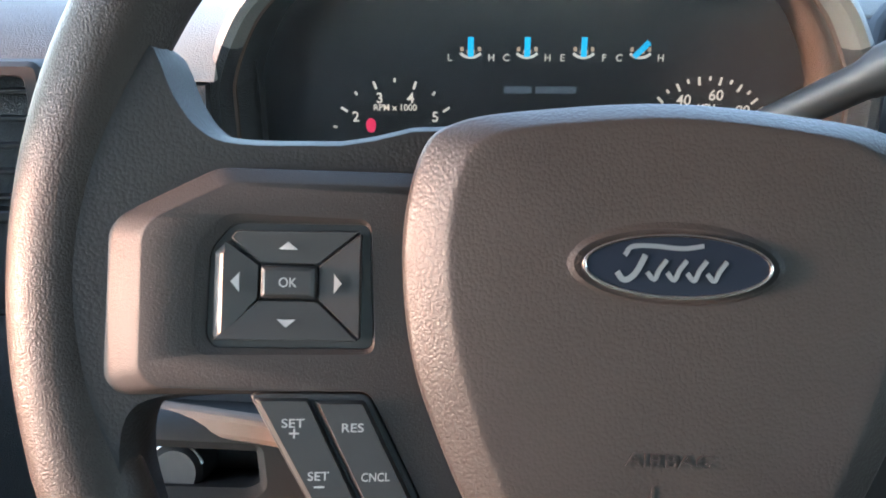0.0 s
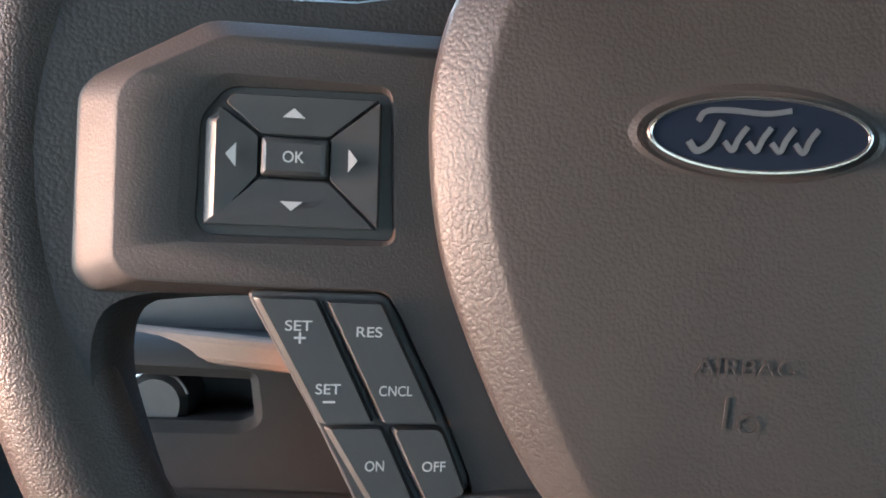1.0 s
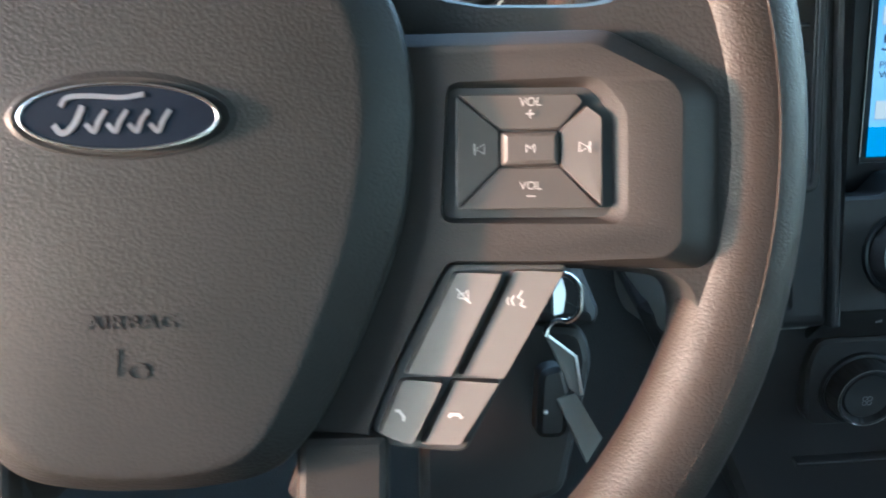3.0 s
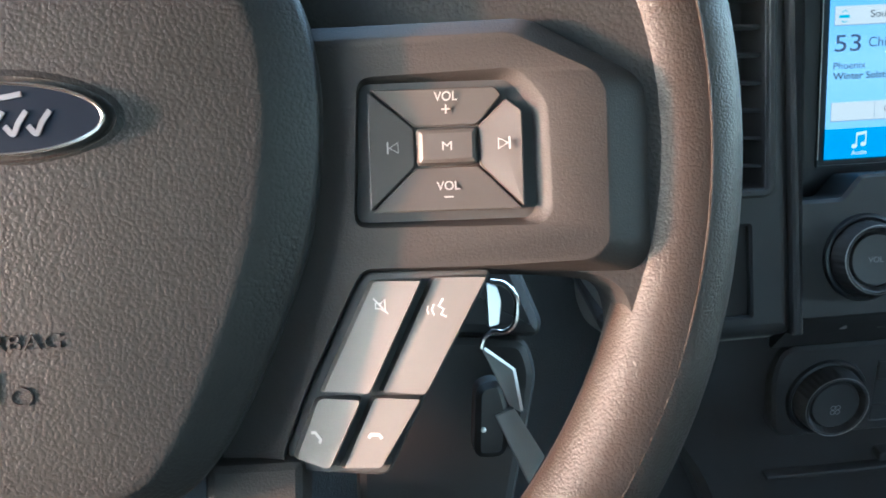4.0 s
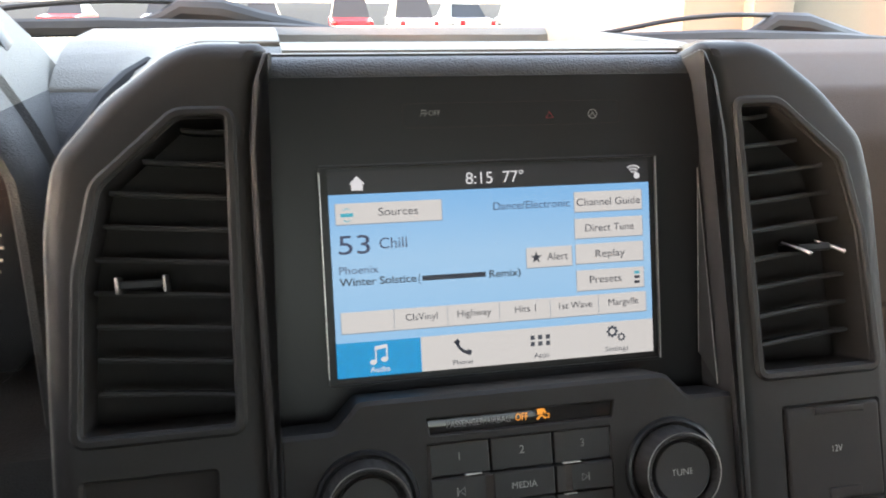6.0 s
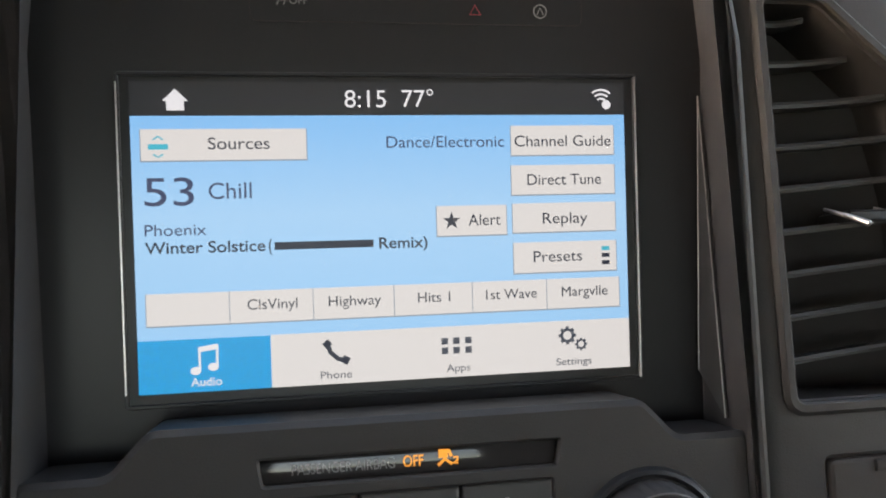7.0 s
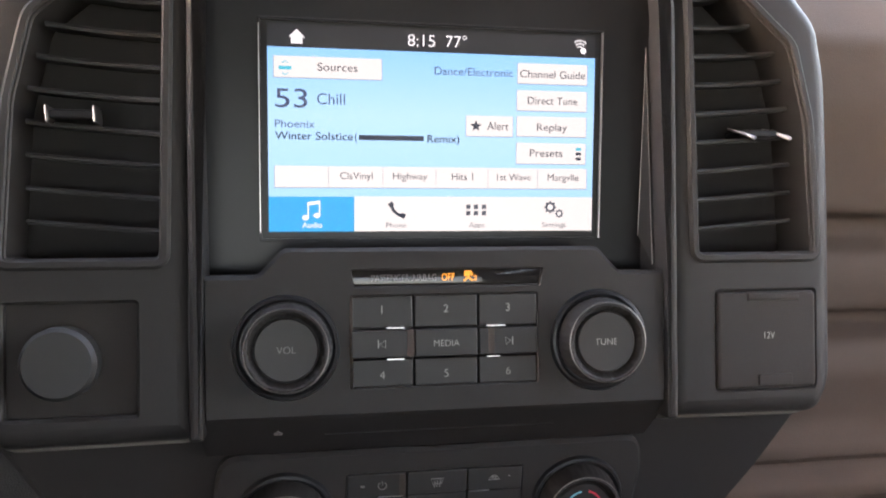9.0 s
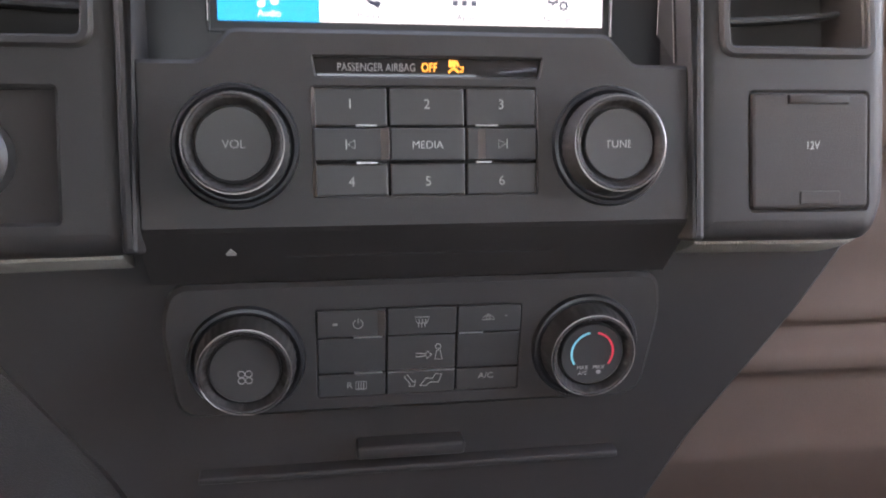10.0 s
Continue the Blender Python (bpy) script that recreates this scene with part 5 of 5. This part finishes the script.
S_DARK = glow("screen_black", (0.010, 0.011, 0.014))
S_BLUE = sky_glow()
S_TAB = glow("screen_tab_blue", (0.0, 0.36, 0.74))
S_KEY = glow("screen_button_white", (0.78, 0.76, 0.70))
S_SHADE = glow("screen_button_edge", (0.30, 0.36, 0.40))
S_TEXT = glow("screen_text", (0.018, 0.023, 0.040))
S_NAVY = glow("screen_navy_text", (0.045, 0.060, 0.125))
S_GREY = glow("screen_grey_text", (0.055, 0.065, 0.085))
S_WHITE = glow("screen_white", (0.86, 0.86, 0.84))
S_TEAL = glow("screen_teal", (0.05, 0.50, 0.62))


def pane(name, x0, y0, x1, y1, h, mat, parent=None):
    return part(name, slab(rect(x0 / 1000, y0 / 1000, x1 / 1000, y1 / 1000), 0.0, h, 0), mat, parent or display, "", 0)


def word(text, x, y, width, height, h, mat, parent, align="LEFT", bold=0.0):
    return lettering(text, x / 1000, y / 1000, width / 1000, height / 1000, h, mat, parent, align=align, bold=bold, name="writing", thick=0.00004)


status = pane("status_bar", 0, 93.5, 174, 105, 0.0003, S_DARK)
page = pane("page", 0, 18, 174, 93.5, 0.0003, S_BLUE)
word("8:15", 71.4, 96.3, 14.4, 6.1, 0.0003, S_WHITE, status)
word("77\u00b0", 91.5, 96.4, 11.2, 6.1, 0.0003, S_WHITE, status)
part("home_mark", join(slab([(0.0105, 0.0985), (0.0189, 0.0985), (0.0147, 0.1026)], 0.0002, 0.0004, 0), slab(rect(0.0118, 0.0953, 0.0176, 0.0988), 0.0002, 0.0004, 0)), S_WHITE, status)
part("signal_mark", join(*[stroke([(0.1652 + r * math.cos(radians(a)), 0.0972 + r * math.sin(radians(a))) for a in range(48, 134, 8)], 0.0007, 0.0003) for r in (0.0022, 0.0038, 0.0054)], slab(ellipse(0.1672, 0.0972, 0.0017, 0.0017, 16), 0.0002, 0.0004, 0)), S_WHITE, status)


def key(x0, y0, x1, y1):
    pane("button_edge", x0 - 0.3, y0 - 0.5, x1 + 0.3, y1, 0.00038, S_SHADE)
    return pane("button", x0, y0, x1, y1, 0.00048, S_KEY)


H2 = 0.0005
k = key(3.2, 78.5, 57.8, 89.0)
word("Sources", 25.0, 82.1, 20.4, 4.1, H2, S_TEXT, k)
part("station_badge", join(slab(rect(0.0056, 0.0822, 0.0120, 0.0840), 0.0004, 0.00054, 0), stroke([(0.0072, 0.0855), (0.0088, 0.0866), (0.0104, 0.0855)], 0.0005, 0.0005), stroke([(0.0072, 0.0806), (0.0088, 0.0796), (0.0104, 0.0806)], 0.0005, 0.0005)), S_TEAL, k)
for x0, y0, y1, txt, a, b, ty in ((130.7, 79.0, 89.6, "Channel Guide", 132.0, 168.5, 82.1), (130.5, 64.7, 75.3, "Direct Tune", 136.4, 164.4, 68.1), (130.6, 51.0, 61.5, "Replay", 141.8, 158.8, 54.0), (130.6, 36.3, 47.3, "Presets", 138.0, 156.4, 40.1)):
    k = key(x0, y0, 169.6, y1)
    word(txt, a, ty, b - a, 4.0, H2, S_TEXT, k)
for y, m in ((43.6, S_TEAL), (41.1, S_TEXT), (38.4, S_TEXT)):
    pane("bar", 164.0, y, 167.0, y + 1.5, 0.00054, m, k)
k = key(102.8, 50.6, 128.2, 61.2)
word("Alert", 114.2, 54.0, 11.8, 4.1, H2, S_TEXT, k)
part("star", slab([(0.1081 + (0.0033 if i % 2 == 0 else 0.0013) * math.sin(math.pi * i / 5), 0.0558 + (0.0033 if i % 2 == 0 else 0.0013) * math.cos(math.pi * i / 5)) for i in range(10)], 0.0004, 0.00054, 0), S_TEXT, k)
word("Dance/Electronic", 85.6, 82.1, 42.5, 4.1, 0.0003, S_NAVY, page)
word("53", 3.8, 63.3, 16.0, 9.6, 0.0003, S_NAVY, page)
word("Chill", 24.7, 65.3, 14.2, 5.6, 0.0003, S_NAVY, page)
word("Phoenix", 3.5, 53.2, 20.0, 3.9, 0.0003, S_NAVY, page)
word("Winter Solstice", 3.4, 47.2, 39.5, 3.9, 0.0003, S_TEXT, page, bold=0.012)
word("(", 44.0, 47.1, 1.2, 4.2, 0.0003, S_TEXT, page, bold=0.012)
part("name_bar", slab(rect(0.0460, 0.0474, 0.0800, 0.0500), 0.0002, 0.0004, 0), S_TEXT, page)
word("Remix)", 82.0, 46.8, 17.2, 3.9, 0.0003, S_TEXT, page, bold=0.012)
k = key(3.2, 22.9, 170.4, 33.7)
for x in (30.3, 58.5, 86.7, 114.9, 142.6):
    pane("divider", x - 0.15, 22.9, x + 0.15, 33.7, 0.00054, S_SHADE, k)
for txt, a, b in (("ClsVinyl", 36.3, 53.1), ("Highway", 63.8, 82.1), ("Hits 1", 95.2, 106.8), ("1st Wave", 119.9, 138.8), ("Margvlle", 148.3, 165.9)):
    word(txt, a, 27.2, b - a, 3.6, H2, S_TEXT, k)
tab = pane("tab_selected", 0, 0, 43.6, 18.0, 0.0004, S_TAB)
tabs = pane("tab_bar", 43.6, 0, 174, 18.2, 0.0004, S_KEY)
word("Audio", 16.8, 2.0, 10.2, 2.9, 0.0004, S_WHITE, tab, bold=0.012)
part("note_mark", join(slab(ellipse(0.0185, 0.0072, 0.0018, 0.0014, 14), 0.0003, 0.0005, 0), slab(ellipse(0.0243, 0.0083, 0.0018, 0.0014, 14), 0.0003, 0.0005, 0), stroke([(0.0199, 0.0072), (0.0199, 0.0146)], 0.0008, 0.0004), stroke([(0.0257, 0.0083), (0.0257, 0.0157)], 0.0008, 0.0004), stroke([(0.0195, 0.0143), (0.0261, 0.0153)], 0.0018, 0.0004)), S_WHITE, tab)
for txt, a, b in (("Phone", 60.3, 71.1), ("Apps", 104.8, 113.4), ("Settings", 145.6, 159.1)):
    word(txt, a, 2.0, b - a, 2.6, 0.0004, S_GREY, tabs)
part("phone_mark", join(stroke([(0.0628, 0.0142), (0.0640, 0.0110), (0.0665, 0.0088), (0.0695, 0.0080)], 0.0016, 0.0004), stroke([(0.0621, 0.0150), (0.0635, 0.0132)], 0.0026, 0.0004), stroke([(0.0680, 0.0088), (0.0702, 0.0076)], 0.0026, 0.0004)), S_TEXT, tabs)
part("apps_mark", join(*[slab(rect(x, y, x + 0.0023, y + 0.0023), 0.0003, 0.0005, 0) for x in (0.1032, 0.1074, 0.1118) for y in (0.0084, 0.0118)]), S_GREY, tabs)


def gear(cx, cy, r):
    return join(stroke(ellipse(cx, cy, r * 0.72, r * 0.72, 20), r * 0.34, 0.0004, closed=True), *[stroke([(cx + r * 0.8 * math.cos(a), cy + r * 0.8 * math.sin(a)), (cx + r * 1.1 * math.cos(a), cy + r * 1.1 * math.sin(a))], r * 0.36, 0.0004) for a in np.linspace(0, 2 * math.pi, 8, endpoint=False)])


part("gears_mark", join(gear(0.1500, 0.0128, 0.0030), gear(0.1552, 0.0094, 0.0021)), S_GREY, tabs)
# the triangular cheek between the screen and the post beside it
APEX, FOOT, TOE = Vector((0.6232, 0.5535, -0.0575)), Vector((0.6212, 0.5285, -0.1574)), Vector((0.6222, 0.5085, -0.1675))
cheek = bmesh.new()
near = [cheek.verts.new(p) for p in (APEX, FOOT, TOE)]
far = [cheek.verts.new(p + Vector((0.0012, 0.0, 0.0))) for p in (APEX, FOOT, TOE)]
cheek.faces.new(near)
cheek.faces.new(far)
for i in range(3):
    cheek.faces.new((near[i], near[(i + 1) % 3], far[(i + 1) % 3], far[i]))
cheek = part("cheek", cheek, BTN_BLACK, display, "dark triangular side cheek", 0)
cheek.matrix_local = SCREEN.inverted()
for p, q in ((APEX, FOOT), (APEX, TOE)):
    part("cheek_edge", tube([p, q], 0.00028, 6), DULLCHROME, cheek, "thin bright edge")
# faint touch marks above the screen
faint = part("touch_marks", join(stroke(ellipse(0.1432, 0.1312, 0.0024, 0.0024, 16), 0.0004, -0.0009, closed=True), stroke([(0.1420, 0.1300), (0.1432, 0.1325), (0.1444, 0.1300)], 0.0004, -0.0009),
                                 stroke([(0.0495, 0.1335), (0.0500, 0.1350), (0.0520, 0.1350), (0.0525, 0.1335)], 0.0005, -0.0009, closed=True), stroke([(0.0498, 0.1330), (0.0492, 0.1318)], 0.0004, -0.0009), stroke([(0.0520, 0.1330), (0.0514, 0.1318)], 0.0004, -0.0009)), DIM, display)
lettering("OFF", 0.0535, 0.1322, 0.0062, 0.0026, -0.0009, DIM, faint)
part("touch_outline", stroke(rounded(rect(0.0400, 0.1262, 0.1590, 0.1385), 0.003, 5), 0.0003, -0.0009, closed=True), BEZEL, display)
part("hazard_mark", stroke([(0.1170, 0.1296), (0.1210, 0.1296), (0.1190, 0.1329)], 0.0005, -0.0009, closed=True), HAZARD, display)


# ---- steering column, levers, key ----
MATTE = material("matte_black_shroud", (0.011, 0.010, 0.0095), 0.75, grain=0.2, grain_size=0.0008, spec=0.2)
KEYGREY = material("pale_grey_plastic", (0.20, 0.20, 0.19), 0.45)
column = thing("steering_column", "grey plastic steering column shroud", "steering column", WHEEL)
part("shroud", loops([(rounded([(-0.085, -0.075), (0.085, -0.075), (0.080, 0.035), (-0.080, 0.035)], 0.03), -0.30), (rounded([(-0.080, -0.070), (0.080, -0.070), (0.075, 0.032), (-0.075, 0.032)], 0.03), -0.08),
                      (rounded([(-0.070, -0.060), (0.070, -0.060), (0.066, 0.025), (-0.066, 0.025)], 0.03), -0.050)]), BEZEL, column)
part("collar", lathe([(0.055, -0.06), (0.055, -0.03), (0.0, -0.03)], 32), HOLE, column)
WING = rounded([(-0.205, -0.112), (-0.080, -0.112), (-0.080, -0.0550), (-0.205, -0.0550)], 0.006, 5)
OPENING = rounded([(-0.190, -0.0865), (-0.137, -0.0855), (-0.1300, -0.0815), (-0.1325, -0.0645), (-0.190, -0.0640)], 0.004, 5)
part("wing", plate(WING, [OPENING], -0.12, -0.0565, 0.010, 0.0035), MATTE, column)
# brown band added for the warm sun on the shroud's upper part
part("wing_sun_band", slab(rounded(rect(-0.205, -0.0632, -0.082, -0.0535), 0.003), -0.062, -0.0545, 0.0025, lambda u, v: 0.40 * (u + 0.145)), TRIM, column)
part("wing_top", slab(rect(-0.200, -0.0595, -0.080, -0.030), -0.12, -0.085, 0), HOLE, column)
part("stalk_opening", slab(OPENING, -0.095, -0.085, 0.0005), HOLE, column)
signal = thing("turn_signal_lever", "black turn signal lever with chrome ring", "lever", WHEEL)
part("stem", tube([(-0.168, -0.0785, -0.094), (-0.168, -0.0785, -0.066), (-0.168, -0.0785, -0.063)], [0.0105, 0.0105, 0.0085], 28), HOLE, signal)
part("ring", tube([(-0.168 + 0.0112 * math.cos(a), -0.0785 + 0.0112 * math.sin(a), -0.0640) for a in np.linspace(0.35, 2.3, 22)], 0.0007, 6), CHROME, signal)
lever = thing("gear_lever", "black column gear lever with silver end cap", "gear lever")
A, B = Vector((0.135, 0.550, -0.086)), Vector((0.270, 0.430, 0.0385))
d = (B - A).normalized()
part("stem", tube([A, A.lerp(B, 0.45), A.lerp(B, 0.5), B], [0.009, 0.010, 0.0132, 0.0140], 24), BTN_BLACK, lever)
part("end_cap", tube([B, B + d * 0.003, B + d * 0.0045], [0.0143, 0.0143, 0.0130], 24), DULLCHROME, lever)
lock = thing("ignition_lock", "dark ignition barrel with key", "ignition lock", WHEEL)
part("barrel", tube([(0.060, -0.040, -0.085), (0.105, -0.052, -0.066)], [0.020, 0.017], 24), BEZEL, lock)
part("housing", slab(rounded([(0.080, -0.060), (0.146, -0.066), (0.150, -0.080), (0.138, -0.135), (0.080, -0.150)], 0.006, 5), -0.12, -0.080, 0.004), PLASTIC, lock)
part("shoulder", slab(rounded([(0.080, -0.020), (0.138, -0.022), (0.152, -0.060), (0.150, -0.0655), (0.080, -0.0620)], 0.006, 5), -0.12, -0.076, 0.005, lambda u, v: -0.25 * (v + 0.06)), PLASTIC, lock)


def on_ring(x, y):
    """A place among the keys, in units of a quarter millimetre from the ring's top left."""
    return 0.130 + (x - 172) / 4200, -0.050 - (y - 97) / 4200


keyr = thing("key_ring", "silver key ring with black fob and grey tag", "keys", WHEEL)
LOOP = spline_open([on_ring(*p) for p in ((166, 60), (184, 64), (198, 80), (200, 100), (196, 120), (182, 131), (166, 130), (154, 140), (150, 154))])
part("ring", tube([(p[0], p[1], -0.045 + 0.25 * (p[0] - 0.130)) for p in LOOP], 0.0010, 8), CHROME, keyr)
part("key_bow", slab(rounded([on_ring(*p) for p in ((160, 62), (176, 68), (182, 90), (178, 122), (162, 126))], 0.001), -0.0500, -0.0478, 0.0004), SILVER, keyr, "dull steel key bow")
LEAF = [on_ring(*p) for p in ((149, 150), (197, 187), (206, 250), (188, 238), (164, 182))]
part("key_blade", slab(rounded(LEAF, 0.0006, 3), -0.0505, -0.0490, 0.0003), KEYGREY, keyr, "flat grey key")
# a silver line along one side of the flat key
part("key_edge", stroke([on_ring(*p) for p in ((149, 150), (197, 187), (206, 246))], 0.0009, -0.0490, thick=0.0008), SILVER, keyr, "bright line along the key edge")
FOB = rounded([on_ring(*p) for p in ((142, 208), (178, 200), (190, 250), (182, 312), (136, 312))], 0.004)
part("fob", loops([(FOB, -0.060), (FOB, -0.050), (inset(FOB, 0.002), -0.048)]), BTN_BLACK, keyr)
part("fob_stud", lathe([(0.0009, -0.049), (0.0009, -0.0474), (0.0005, -0.0470), (0, -0.0470)], 12, at=(*on_ring(136 + 14, 270), 0)), SILVER, keyr)
TAG = rounded([on_ring(*p) for p in ((166, 250), (194, 240), (236, 314), (212, 352))], 0.0008, 3)
part("tag", slab(TAG, -0.0500, -0.0475, 0.0006), KEYGREY, keyr, "light grey tag")
part("tag_edge", stroke([on_ring(*p) for p in ((192, 242), (233, 313))], 0.0013, -0.0476, thick=0.0006), KEYGREY, keyr, "pale tag edge")
